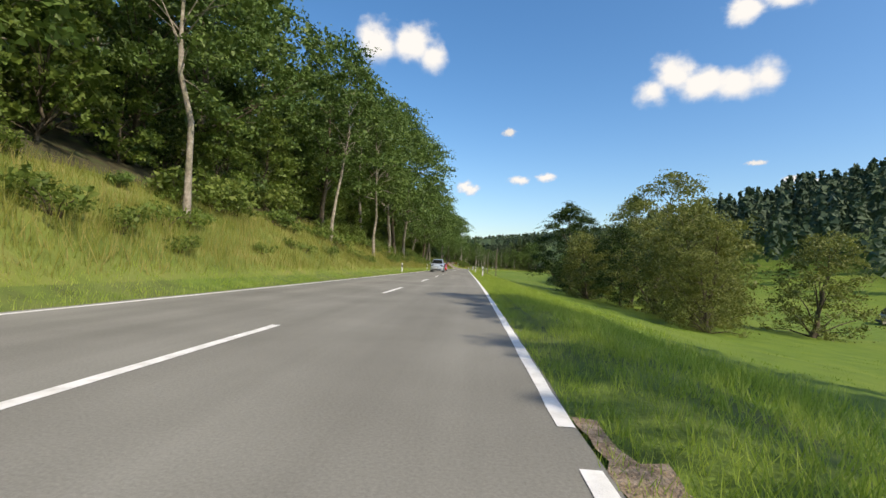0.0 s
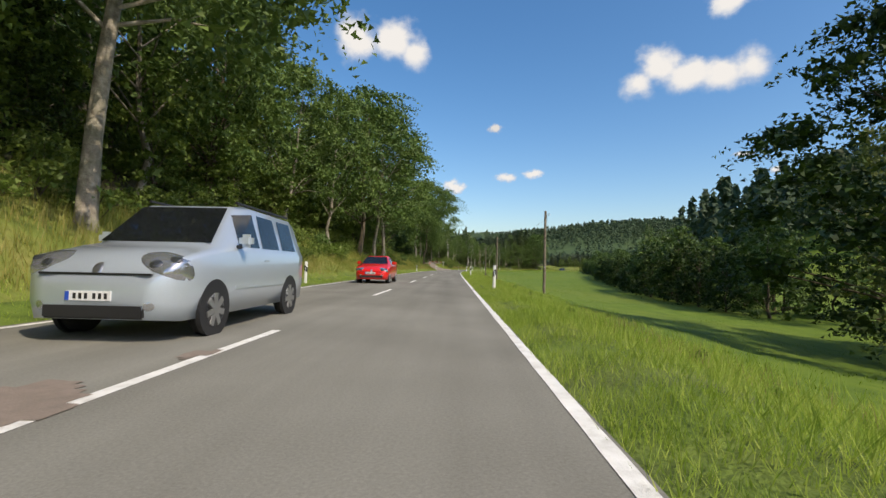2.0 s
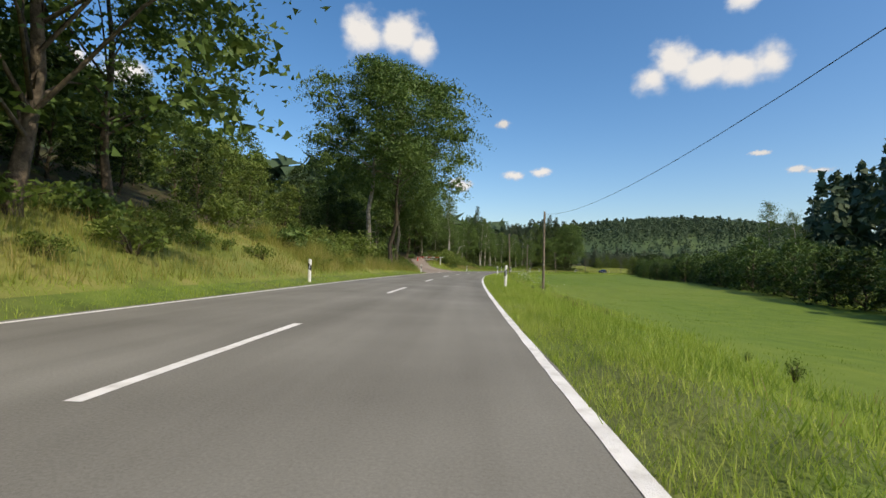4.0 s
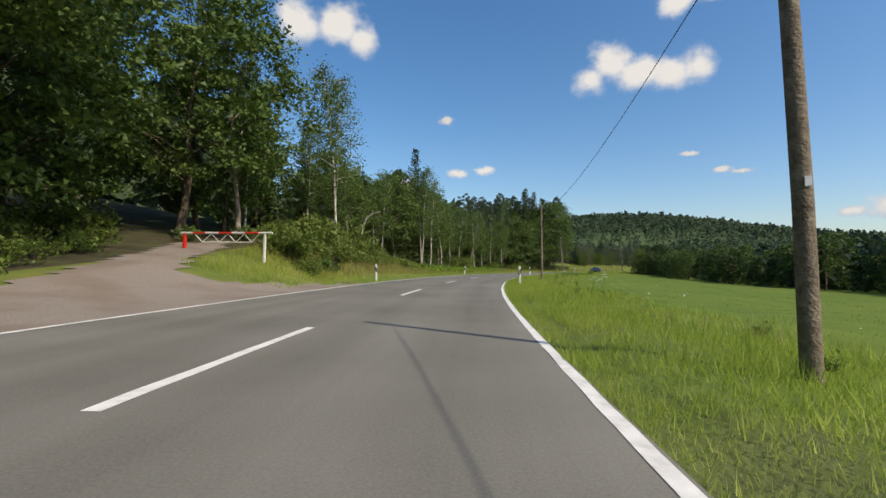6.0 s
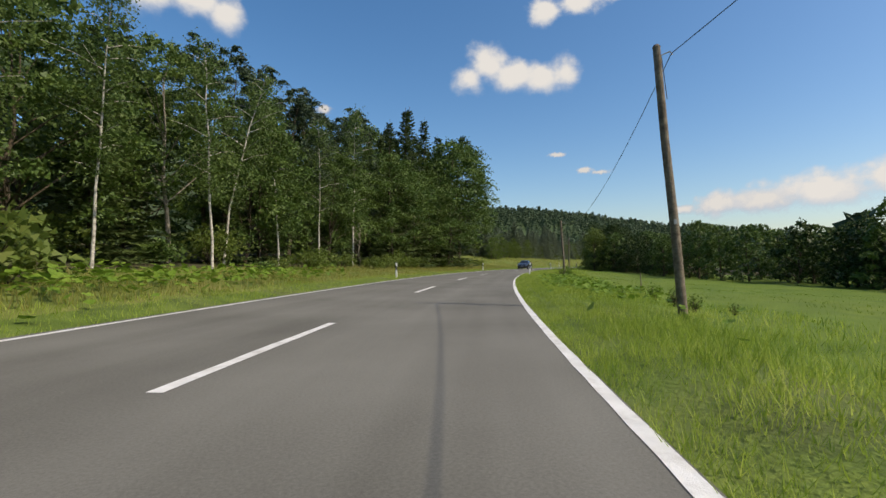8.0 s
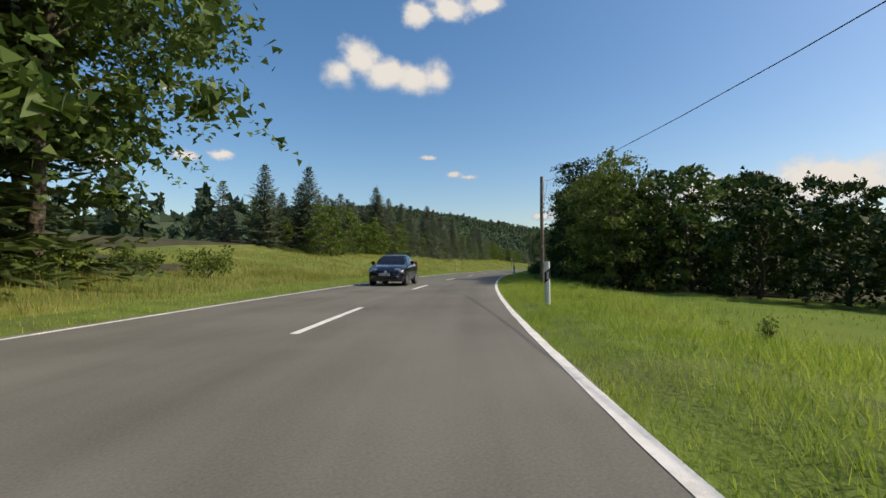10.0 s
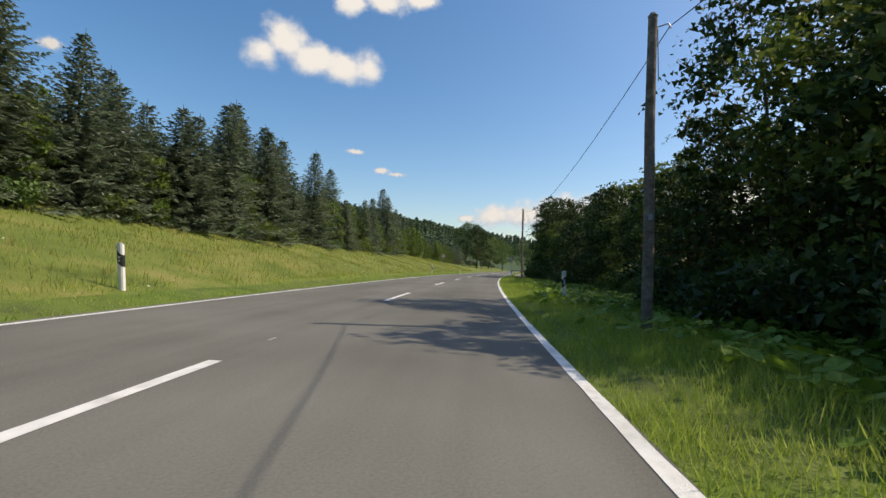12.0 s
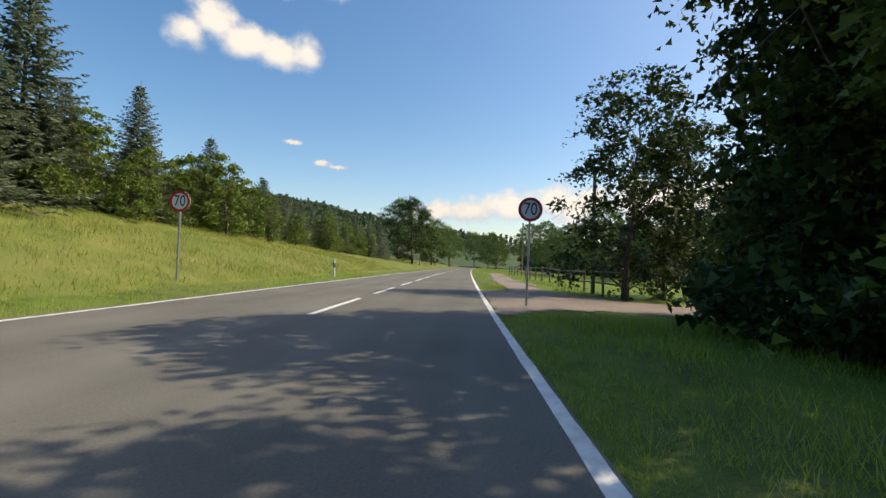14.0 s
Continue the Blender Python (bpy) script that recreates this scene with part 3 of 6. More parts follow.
def spruce(seed, H, R, mat=None, label="young bluish-green spruce with tiered branches", per=9, gap=0.28, fine=0.175):
    """Tiers of drooping boughs, each a spray of short needled twigs."""
    rng = np.random.default_rng(seed)
    root = thing_of("spruce_tree", label, "tree")
    spine = [(0, 0, -0.2), (0, 0, H * 0.5), (rng.normal(0, .05), rng.normal(0, .05), H)]
    lots = [(spine, [0.03 + H * 0.011, 0.02 + H * 0.006, 0.012])]
    under("trunk", tubes("trunk", lots, m_bark_dark, 6), root)
    C, A, Wd = [], [], []
    z = 0.12
    while z < H - 0.35:
        f = z / H
        r = R * (1 - f) ** 0.9 * rng.uniform(0.75, 1.15) + 0.04
        m = max(5, int(per * (0.65 + 0.5 * (1 - f))))
        a0 = rng.uniform(0, 6.28)
        for b in range(m):
            a = a0 + 6.2832 * b / m + rng.normal(0, .15)
            rr = r * rng.uniform(0.62, 1.12)
            out = np.array([math.cos(a), math.sin(a), 0])
            side = np.array([-math.sin(a), math.cos(a), 0])
            k = max(3, int(rr / fine))
            t = 0.12 + 0.92 * (np.arange(k) + 0.5) / k
            rise = (0.34 - 0.62 * (1 - f)) * rr
            p = out * (t * rr)[:, None]
            p[:, 2] = z + rise * t + 0.16 * rr * t ** 3 + rng.normal(0, .04, k)
            for sgn in (-1, 0, 1):
                w = (0.17 + 0.22 * rr * (1 - t)) * rng.uniform(0.75, 1.25, k)
                dirv = side[None] * sgn * 0.85 + out[None] * (0.6 if sgn else 1.0) + np.array([0, 0, 0.10 if sgn == 0 else -0.22])[None] + rng.normal(0, .16, (k, 3))
                dirv /= np.linalg.norm(dirv, axis=1)[:, None]
                C.append(p)
                A.append(dirv * w[:, None])
                Wd.append(np.full(k, fine * 0.85))
        z += gap * rng.uniform(0.85, 1.15) * (0.6 + 0.5 * (1 - f))
    C, A, Wd = np.concatenate(C), np.concatenate(A), np.concatenate(Wd)
    up = np.array([0, 0, 1.0]) + rng.normal(0, .38, C.shape)
    bx = np.cross(A, up)
    bx /= np.linalg.norm(bx, axis=1)[:, None] + 1e-9
    v = np.stack([C + bx * Wd[:, None] * .5, C + A * 1.15, C - bx * Wd[:, None] * .5], 1).reshape(-1, 3)
    under("crown", mesh_np("crown", v, np.arange(len(v)).reshape(-1, 3), mat or m_needle), root)
    return root


def bush(seed, H, R, n, leaf, mat, name="bush", label="leafy green bush on the grassy bank"):
    rng = np.random.default_rng(seed)
    root = thing_of(name, label, "bush")
    lots, pts = [], []
    for c in range(11):
        a, rr = rng.uniform(0, 6.28), R * rng.uniform(0.2, 0.85)
        e = Vector((math.cos(a) * rr, math.sin(a) * rr, H * rng.uniform(0.3, 0.9) * (1 - 0.35 * rr / R)))
        lots.append(([(0, 0, -0.15), e * 0.5 + Vector((0, 0, .1)), e], [0.03, 0.02, 0.008]))
        k = n // 11
        u = rng.normal(size=(k, 3))
        u /= np.linalg.norm(u, axis=1)[:, None]
        q = np.array(e) + u * rng.uniform(0.1, 1, (k, 1)) ** 0.45 * np.array([R * .42, R * .42, H * .30])
        pts.append(q)
    pts = np.concatenate(pts)
    pts[:, 2] = np.maximum(pts[:, 2], 0.02 + rng.uniform(0, .2, len(pts)))
    under("stem", tubes("stem", lots, m_bark_dark, 5), root)
    big = np.where(rng.uniform(size=len(pts)) < 0.2, leaf * 1.6, leaf * 0.8)
    under("foliage", leaves("foliage", pts, big, mat, rng, flat=0.4), root)
    return root


L_BEECH = "tall beech with a smooth grey trunk and dense green crown"
L_OAK = "broad dark-green oak on the wooded bank"
L_WILLOW = "spreading grey-green willow on low meadow ground"
L_ALDER = "dense dark-green alder in a hedgerow"
PROTO = {
    "beech": [broadleaf(11, 15, 4.2, 5.2, .20, 12500, .27, m_beech, m_bark, "beech_tree", L_BEECH, .5, 84),
              broadleaf(12, 17, 5.0, 5.6, .21, 13500, .275, m_beech, m_bark, "beech_tree", L_BEECH, .3, 92),
              broadleaf(13, 13, 3.0, 4.8, .16, 11500, .26, m_beech, m_bark, "beech_tree", L_BEECH, .8, 74)],
    "oak": [broadleaf(21, 16, 3.5, 6.0, .22, 13000, .285, m_oak, m_bark_dark, "oak_tree", L_OAK, .4, 82),
            broadleaf(22, 14, 2.2, 5.4, .20, 12500, .28, m_oak, m_bark_dark, "oak_tree", L_OAK, .7, 76)],
    "tall": [broadleaf(25, 19, 8.6, 6.0, .27, 25000, .23, m_oak, m_bark, "oak_tree", "tall oak with a long bare pale trunk", .5, 88),
             broadleaf(26, 17, 7.6, 7.6, .23, 36000, .24, m_oak, m_bark_dark, "oak_tree", "tall oak with a long bare leaning trunk", .9, 88)],
    "edge": [broadleaf(14, 16, 5.6, 3.3, .15, 9500, .20, m_beech, m_bark, "beech_tree", "slender beech with a straight pale trunk and narrow crown", .6, 70),
             broadleaf(15, 14.5, 6.2, 3.0, .14, 9000, .20, m_oak, m_bark, "beech_tree", "slender beech with a straight pale trunk and narrow crown", .9, 66)],
    "pine": [broadleaf(35, 17, 6.5, 2.6, .19, 8500, .24, m_pine, m_bark_dark, "pine_tree", "tall dark pine with a layered crown above a bare trunk", .3, 46),
             broadleaf(36, 16, 5.0, 2.9, .18, 8500, .24, m_pine, m_bark_dark, "pine_tree", "tall dark pine with a layered crown above a bare trunk", .5, 40)],
    "back": [broadleaf(31, 16, 2.0, 5.0, .18, 4600, .40, m_oak, m_bark_dark, "forest_tree", "tall leafy forest tree on the shaded slope", .4, 60),
             broadleaf(32, 18, 3.0, 5.2, .18, 4600, .40, m_beech, m_bark, "forest_tree", "tall leafy forest tree on the shaded slope", .3, 60),
             broadleaf(33, 14, 1.5, 4.6, .17, 4600, .40, m_beech, m_bark_dark, "forest_tree", "tall leafy forest tree on the shaded slope", .5, 56)],
    "willow": [broadleaf(41, 9, 0.1, 4.6, .24, 11000, .21, m_willow, m_bark_dark, "willow_tree", L_WILLOW, 1.0, 70, 1),
               broadleaf(42, 11, 1.0, 4.4, .22, 9500, .20, m_willow, m_bark_dark, "willow_tree", L_WILLOW, 1.2, 56),
               broadleaf(43, 14, 1.2, 5.2, .24, 21000, .26, m_alder, m_bark_dark, "alder_tree", "large dark alder beside the meadow stream", .3, 90),
               broadleaf(44, 20, 4.5, 3.6, .24, 7000, .32, m_alder, m_bark_dark, "alder_tree", "tall slim alder beside the meadow stream", .3, 60)],
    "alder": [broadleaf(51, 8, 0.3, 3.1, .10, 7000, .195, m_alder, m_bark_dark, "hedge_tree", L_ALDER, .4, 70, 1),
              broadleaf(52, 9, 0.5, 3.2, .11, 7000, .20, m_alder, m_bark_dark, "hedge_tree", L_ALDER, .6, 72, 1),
              broadleaf(53, 7, 0.2, 3.0, .09, 7000, .19, m_bush, m_bark_dark, "hedge_tree", "bright green hazel in a hedgerow", .5, 66, 1)],
    "hedge": [broadleaf(61, 7, 0.2, 3.5, .14, 2700, .38, m_alder, m_bark_dark, "hedge_tree", "dark rounded hedgerow tree at the meadow's far edge", .4, 48, 1),
              broadleaf(62, 8.5, 0.3, 3.5, .15, 2700, .38, m_oak, m_bark_dark, "hedge_tree", "dark rounded hedgerow tree at the meadow's far edge", .4, 50, 1)],
    "sapling": [broadleaf(65, 6, 0.2, 2.4, .07, 3000, .25, m_sapling, m_bark_dark, "sapling", "light green young tree among plantation spruces", .4, 44, 1),
                broadleaf(66, 7, 0.2, 2.5, .08, 3200, .26, m_sapling, m_bark_dark, "sapling", "light green young tree among plantation spruces", .4, 44, 1)],
    "birch": [birch(71, 13, 4600), birch(72, 11.5, 4200, lean=.22), birch(73, 14, 5000, lean=.05)],
    "spruce": [spruce(81, 8.0, 3.5), spruce(82, 6.8, 3.3), spruce(83, 9.2, 3.5)],
    "far_spruce": [spruce(85, 8.2, 3.5, None, "young bluish-green spruce with tiered branches", 7, .34, .24), spruce(86, 7.0, 3.3, None, "young bluish-green spruce with tiered branches", 7, .34, .24)],
    "wood_spruce": [spruce(84, 15, 4.0, m_wood_needle, "tall dark spruce among forest trees", 8, .46, .30)],
    "bush": [bush(91, 1.7, 1.5, 1100, .175, m_bush), bush(92, 1.2, 1.2, 950, .15, m_oak), bush(93, 2.3, 1.7, 1400, .185, m_bush)],
    # bushes in the low alder tones, their shade put into the leaves
    "dark_bush": [bush(96, 1.9, 1.5, 1700, .15, m_alder, "bush", "bush at the thicket's foot, shade put into its dark leaf colour"), bush(97, 1.3, 1.3, 1500, .14, m_alder, "bush", "bush at the thicket's foot, shade put into its dark leaf colour")],
    "weed": [bush(98, .8, .5, 420, .085, m_herb, "weed", "leafy green weed in the verge grass"), bush(99, 1.0, .4, 380, .07, m_sapling, "weed", "tall leafy weed in the verge grass")],
    "bramble": [bush(94, 1.0, 1.3, 800, .14, m_sapling, "bramble", "low bright green brambles on the grassy bank"), bush(95, 1.3, 1.1, 800, .13, m_bush, "bramble", "low green brambles on the grassy bank")],
}
USED = set()


def plant(kind, s, d, k=1.0, v=None, world_xy=None, tilt=(0, 0), group=""):
    """Sets one plant of a kind at (s, d), scaled by k."""
    protos = PROTO[kind]
    rnd = random.Random(int(s * 131 + d * 977) % 100003)
    i = rnd.randrange(len(protos)) if v is None else v
    p = spot(s, d) if world_xy is None else Vector(world_xy)
    kk = k * rnd.uniform(0.93, 1.07)
    m = pose(p.x, p.y, p.z - 0.05, tilt[0], tilt[1], rnd.uniform(0, 360)) @ Matrix.Diagonal((kk, kk, k * rnd.uniform(0.92, 1.08), 1))
    src = protos[i]
    if (kind, i) not in USED:
        USED.add((kind, i))
        src.matrix_basis = m
        ob = src
    else:
        sc = src.scale.copy()
        src.scale = (1, 1, 1)
        ob = copy_thing(src, m)
        src.scale = sc
    if group:
        tagged(ob, group=group)
    return ob


W = "trees on the wooded bank"
# the bank beside the first straight: measured front trunks, then the wood behind them
for s, d, kind, k in [(8, -13, "edge", 1.1), (17.5, -8.0, "edge", 1), (26, -12.5, "oak", 1), (35.3, -7.9, "edge", 1.0), (41, -10.5, "oak", 1.05),
                      (46.9, -6.9, "edge", 1.05), (52, -9.6, "beech", 1.05), (59.0, -7.4, "beech", 1.25), (66, -7.8, "oak", 1.28), (73, -7.5, "beech", 1.25),
                      (80, -11, "beech", 1.1), (88, -12.6, "oak", .95), (97.3, -11.2, "beech", .95), (104, -9.4, "beech", 1.05), (138, -12, "oak", .8), (111, -8.0, "oak", 1.2), (118, -7.6, "beech", 1.28),
                      (124, -7.4, "beech", 1.2), (131, -8.6, "oak", 1.05)]:
    plant(kind, s, d, k, group=W)
plant("tall", 163.5, -7.9, 1.0, 0, group=W)
plant("tall", 167.0, -6.4, 1.08, 1, tilt=(2, 5), group=W)
plant("edge", 187.0, -14.2, .95, 0, group=W)
plant("tall", 187.8, -11.6, .98, 1, tilt=(1, -2), group=W)
plant("tall", 190.2, -12.4, 1.16, 0, group=W)
for s, d, kind, k in [(173, -12.5, "alder", .8), (176, -14, "alder", .9), (180, -16.5, "alder", 1.0), (183, -19, "oak", .7), (170, -14, "alder", .9), (193.5, -17, "oak", 1.05), (192, -22, "oak", 1.05), (205, -15.5, "oak", 1.05), (210, -18.5, "oak", 1.0), (199, -21, "oak", 1.1), (207.5, -13.5, "beech", .95), (203, -25, "oak", 1.15)]:
    plant(kind, s, d, k, group=W)
rb = random.Random(4)
for row, (d0, gap) in enumerate([(-15, 6.0), (-22, 7.5)]):
    s = -20.0
    while s < 316:
        if not (134 < s < 172 and row < 2) and not (186 < s < 204 and row < 1):
            plant("back", s + rb.uniform(-2, 2), d0 + rb.uniform(-2, 2), rb.uniform(.8, 1.1) if s < 138 or 186 < s < 204 or s > 288 else rb.uniform(.42, .58) if s < 190 else rb.uniform(.56, .72) if s < 236 or s > 252 else rb.uniform(.7, .84), group=W)
        s += gap
# the wood edge along the bend: birches, spruces, then a tall mixed stand
for s, d, k, v in [(226, -11.5, .62, 0), (229.5, -12.2, .72, 2), (235.5, -9.5, .88, 2), (237, -10.2, .95, 0), (238.7, -9.6, .95, 1), (242.8, -9.5, .85, 1), (247, -11.5, .72, 0), (250.5, -11, .66, 2),
                   (254, -10.8, .66, 0), (258.6, -9.7, .66, 2), (262, -11.5, .85, 1), (266.5, -11, .8, 0), (273.4, -11.8, .8, 2), (279, -11.5, 1, 0), (222, -13, .62, 1), (218, -14.5, .8, 0), (213.5, -9.5, 1.1, 0), (214.6, -10.2, 1.0, 2), (209, -14, .8, 2)]:
    plant("birch", s, d, k * (1.14 if 239 < s < 262 else 1), v, group="birches along the wood edge")
for s, d, k in [(215, -17, .75), (219, -15.5, .7), (224, -14.5, .5), (228, -14, .6), (231.5, -13, .68), (234, -12.5, .78), (240, -12.5, .85), (244, -13, .72), (248, -14, .6), (252, -14, .5), (256, -13, .48), (259, -14.5, .55), (264, -13, .56), (268.5, -13.5, .62), (275, -14.5, .78), (286, -13, .95), (289.5, -12.2, 1.1), (294, -12, 1.2), (297.5, -13, 1.3), (301, -12.2, 1.32), (305.5, -11.8, 1.3), (309.5, -13, 1.25), (226, -12.8, .58), (237, -13.5, .85), (281, -15, .9), (291, -14, 1.05)]:
    plant("wood_spruce", s, d, k * (1.28 if 238 < s < 260 else 1.05), group=W)
for s, d, kind, k in [(270, -14.5, "oak", .6), (277, -13, "oak", .68), (283, -12.5, "beech", .75), (288, -11, "oak", .75), (294.7, -11, "beech", .85), (299, -10.5, "oak", .85),
                      (303, -9.4, "oak", 1.15), (306.5, -10.2, "oak", 1.22), (309, -9.8, "pine", 1.1), (311, -12.5, "beech", 1.22), (313, -19, "oak", 1.0), (309, -26, "beech", 1)]:
    plant(kind, s, d, k, group=W)
for n, s in enumerate(np.arange(261, 313, 2.9)):
    plant("pine", float(s), -13.2 - 5.5 * rb.random(), float(np.interp(s, [261, 275, 292, 312], [.78, .88, 1.04, 1.06])) * rb.uniform(.93, 1.07), group=W)
# undergrowth
for s in np.arange(-4, 172, 1.5):
    plant("bramble", float(s), -5.9 - 3.4 * rb.random() ** 1.3, rb.uniform(.45, 1.1), group="brambles on the bank")
for s in np.arange(148, 166, .8):
    plant("bramble", float(s), -6.6 - 2.2 * rb.random(), rb.uniform(.5, 1.0), group="brambles on the bank")
for s, d, k in [(177, -6.2, .6), (179, -7.0, .7), (181, -7.6, .6), (183, -8.2, .8), (185, -8.8, .7), (187, -9.4, .8), (189, -10.0, .9), (191, -10.8, .8), (193, -11.8, .9), (195, -12.8, .8), (197, -13.8, .9), (199, -14.6, 1.0)]:
    plant("bramble", s, d, k, group="brambles on the bank")
for s in np.arange(176, 204, 1.9):
    plant("bush", float(s), float(np.interp(s, [176, 190, 204], [-12.5, -16, -18.5])) + rb.uniform(-1, 1), rb.uniform(.8, 1.3))
for s in np.arange(203, 226, 1.5):
    plant("bramble", float(s), -6.2 - 2.6 * rb.random(), rb.uniform(.4, .9), group="brambles on the bank")
for s in np.arange(-6, 172, 3.1):
    plant("bush", float(s), -8.2 - 2.6 * rb.random(), rb.uniform(.5, 1.1))
for s in np.arange(262, 316, 2.3):
    plant("bush", float(s), -8.2 - 2.2 * rb.random(), rb.uniform(.4, .95))
for s in np.arange(204, 262, 3.4):
    plant("bush", float(s), -11.5 - 3 * rb.random(), rb.uniform(.6, 1.2))
for s, d, kind, k in [(228, -13.6, "oak", .58), (232.5, -12, "beech", .68), (243, -12, "oak", .68), (248, -13, "beech", .62), (253, -13, "oak", .6), (260, -13, "beech", .58), (266, -13, "oak", .6), (221, -12, "beech", .48)]:
    plant(kind, s, d, k, group=W)
for s, d, k in [(175.3, -6.6, .6), (177.3, -7.8, .7), (173.6, -6.4, .6), (179.5, -9.6, .75), (176, -9.0, .8), (206.5, -6.6, .8), (209.5, -7.2, 1.0), (211.5, -8.6, 1.2), (208, -9.5, 1.4), (214, -7.6, .9), (216, -9.5, 1.2), (218.5, -8.2, .8), (170, -6.6, .8), (171.5, -8.5, .9), (174, -9.5, .95), (178, -10.4, .9), (182, -12.2, .9), (184, -13.4, .8), (186, -14.6, .8), (203.5, -7.5, 1.0), (205.5, -9.5, 1.0), (203.4, -6.2, .7), (202.2, -5.9, .55), (204.6, -5.8, .6), (203.6, -8.2, .8), (208, -7.2, .7), (249, -8.3, 1.1), (247, -8.2, 1.0), (160, -7, .9), (156, -7.5, 1.1), (152, -7.6, 1.0), (146, -8, 1.2)]:
    plant("bush", s, d, k)
for s in np.arange(-6, 132, 4.4):
    plant("sapling", float(s) + rb.uniform(-1, 1), -10.8 - 2.4 * rb.random(), rb.uniform(.75, 1.2), group=W)
for s in np.arange(-4, 132, 9.0):
    plant("alder", float(s) + rb.uniform(-2, 2), -12.6 - 2 * rb.random(), rb.uniform(.8, 1.1), group=W)
for s in np.arange(-8, 130, 3.6):
    plant("bush", float(s), -12.5 - 3 * rb.random(), rb.uniform(.9, 1.6))
for s in np.arange(62, 335, 3.1):
    plant("weed", float(s) + rb.uniform(-1, 1), 5.6 + 2.6 * rb.random(), rb.uniform(.2, .42), group="weeds in the verge")
for s, d, k in [(250.7, 7.0, .5), (281.5, 7.3, 1.2), (281.0, 6.7, 1.0), (280.2, 7.2, 1.1), (218.8, 6.3, .4), (185.6, 6.2, .35), (157.5, 8.2, .6), (253, 7.4, .6), (256, 7.8, .7)]:
    plant("weed", s, d, k, group="weeds in the verge")
# low young wood on the bank past the last beeches
for s in np.arange(138, 172, 3.6):
    plant("alder", float(s) + rb.uniform(-1, 1), -13.0 - 1.5 * rb.random(), rb.uniform(.5, .66), group=W)
    plant("sapling", float(s) + 1.8, -16.5 - 2 * rb.random(), rb.uniform(.7, .95), group=W)
for s in np.arange(134, 176, 4.6):
    for d in (-21, -26.5, -32):
        plant("back", float(s) + rb.uniform(-1.5, 1.5), d + rb.uniform(-1, 1), rb.uniform(.42, .58), group=W)
# young plantation on the far bank
for row, (d0, gap) in enumerate([(-15.4, 1.75), (-18.2, 1.8), (-22.0, 2.6)]):
    s = 338.0
    while s < 492:
        j = rb.random()
        if j < (0.66 if row else 0.52) * (1 if s < 392 else .85):
            plant("far_spruce" if row == 2 or s > 445 else "spruce", s + rb.uniform(-.8, .8), d0 + rb.uniform(-1, 1) - 1.5 * math.sin(s * .06), rb.uniform(.66, 1.0) if s < 392 else rb.uniform(.55, .8), group="young plantation spruces")
        else:
            plant("sapling", s, d0 + rb.uniform(-1, 1) + (.8 if row == 0 else 0), rb.uniform(.45, .8))
        s += gap * rb.uniform(.75, 1.25)
for s in np.arange(340, 470, 3.7):
    plant("bush", float(s), -14.2 - 1.6 * math.sin(s * .06) + rb.uniform(-.6, .6), rb.uniform(.55, 1.1))
for s, d, k in [(383, -16.5, 1.05), (387.5, -16.8, 1.0), (402.5, -17, .95), (422, -16.6, 1.12)]:
    plant("spruce", s, d, k, 2, group="young plantation spruces")
plant("spruce", 417, -14.2, .95, 2, group="young plantation spruces")
# meadow side: trees by the stream at the start
for s, d, kind, k, v in [(-4.5, 17.4, "willow", .98, 3), (.8, 17.6, "willow", 1, 3), (3.4, 17.8, "willow", 1.05, 3), (29, 17, "willow", .5, 0), (32, 18.5, "willow", .8, 0), (37, 20, "willow", .95, 0), (44, 20, "willow", .8, 0), (46, 25, "willow", .9, 1),
                         (52, 19.5, "willow", .62, 2), (58, 17.5, "willow", .9, 0), (61.5, 24, "willow", 1.0, 1), (63, 18.5, "willow", .8, 0), (70, 30, "willow", 1.75, 1), (76, 19.5, "willow", 1.05, 2), (82, 25, "willow", .8, 0), (90, 34, "willow", 1.6, 1), (55, 31, "willow", 1.0, 1), (40, 31, "willow", .9, 0)]:
    plant(kind, s, d, k, v, group="stream-side trees")
# hedgerow across the meadow
HEDGE = [(99, 25), (112, 25.5), (133, 29), (154, 33), (175, 35), (200, 38), (225, 39), (246, 38), (262, 31), (282, 28), (296, 22), (308, 17.5), (322, 13)]
s = 97.0
while s < 324:
    d = float(np.interp(s, [p[0] for p in HEDGE], [p[1] for p in HEDGE]))
    big = .85 if s < 130 else (0.72 if s > 190 else .75)
    plant("hedge", s + rb.uniform(-1, 1), d + rb.uniform(-.5, 2), big * rb.uniform(.75, 1.05), group="hedgerow trees")
    plant("hedge", s + rb.uniform(-1, 1), d + 5 + rb.uniform(-1, 3), big * rb.uniform(.8, 1.12), group="hedgerow trees")
    s += 3.4
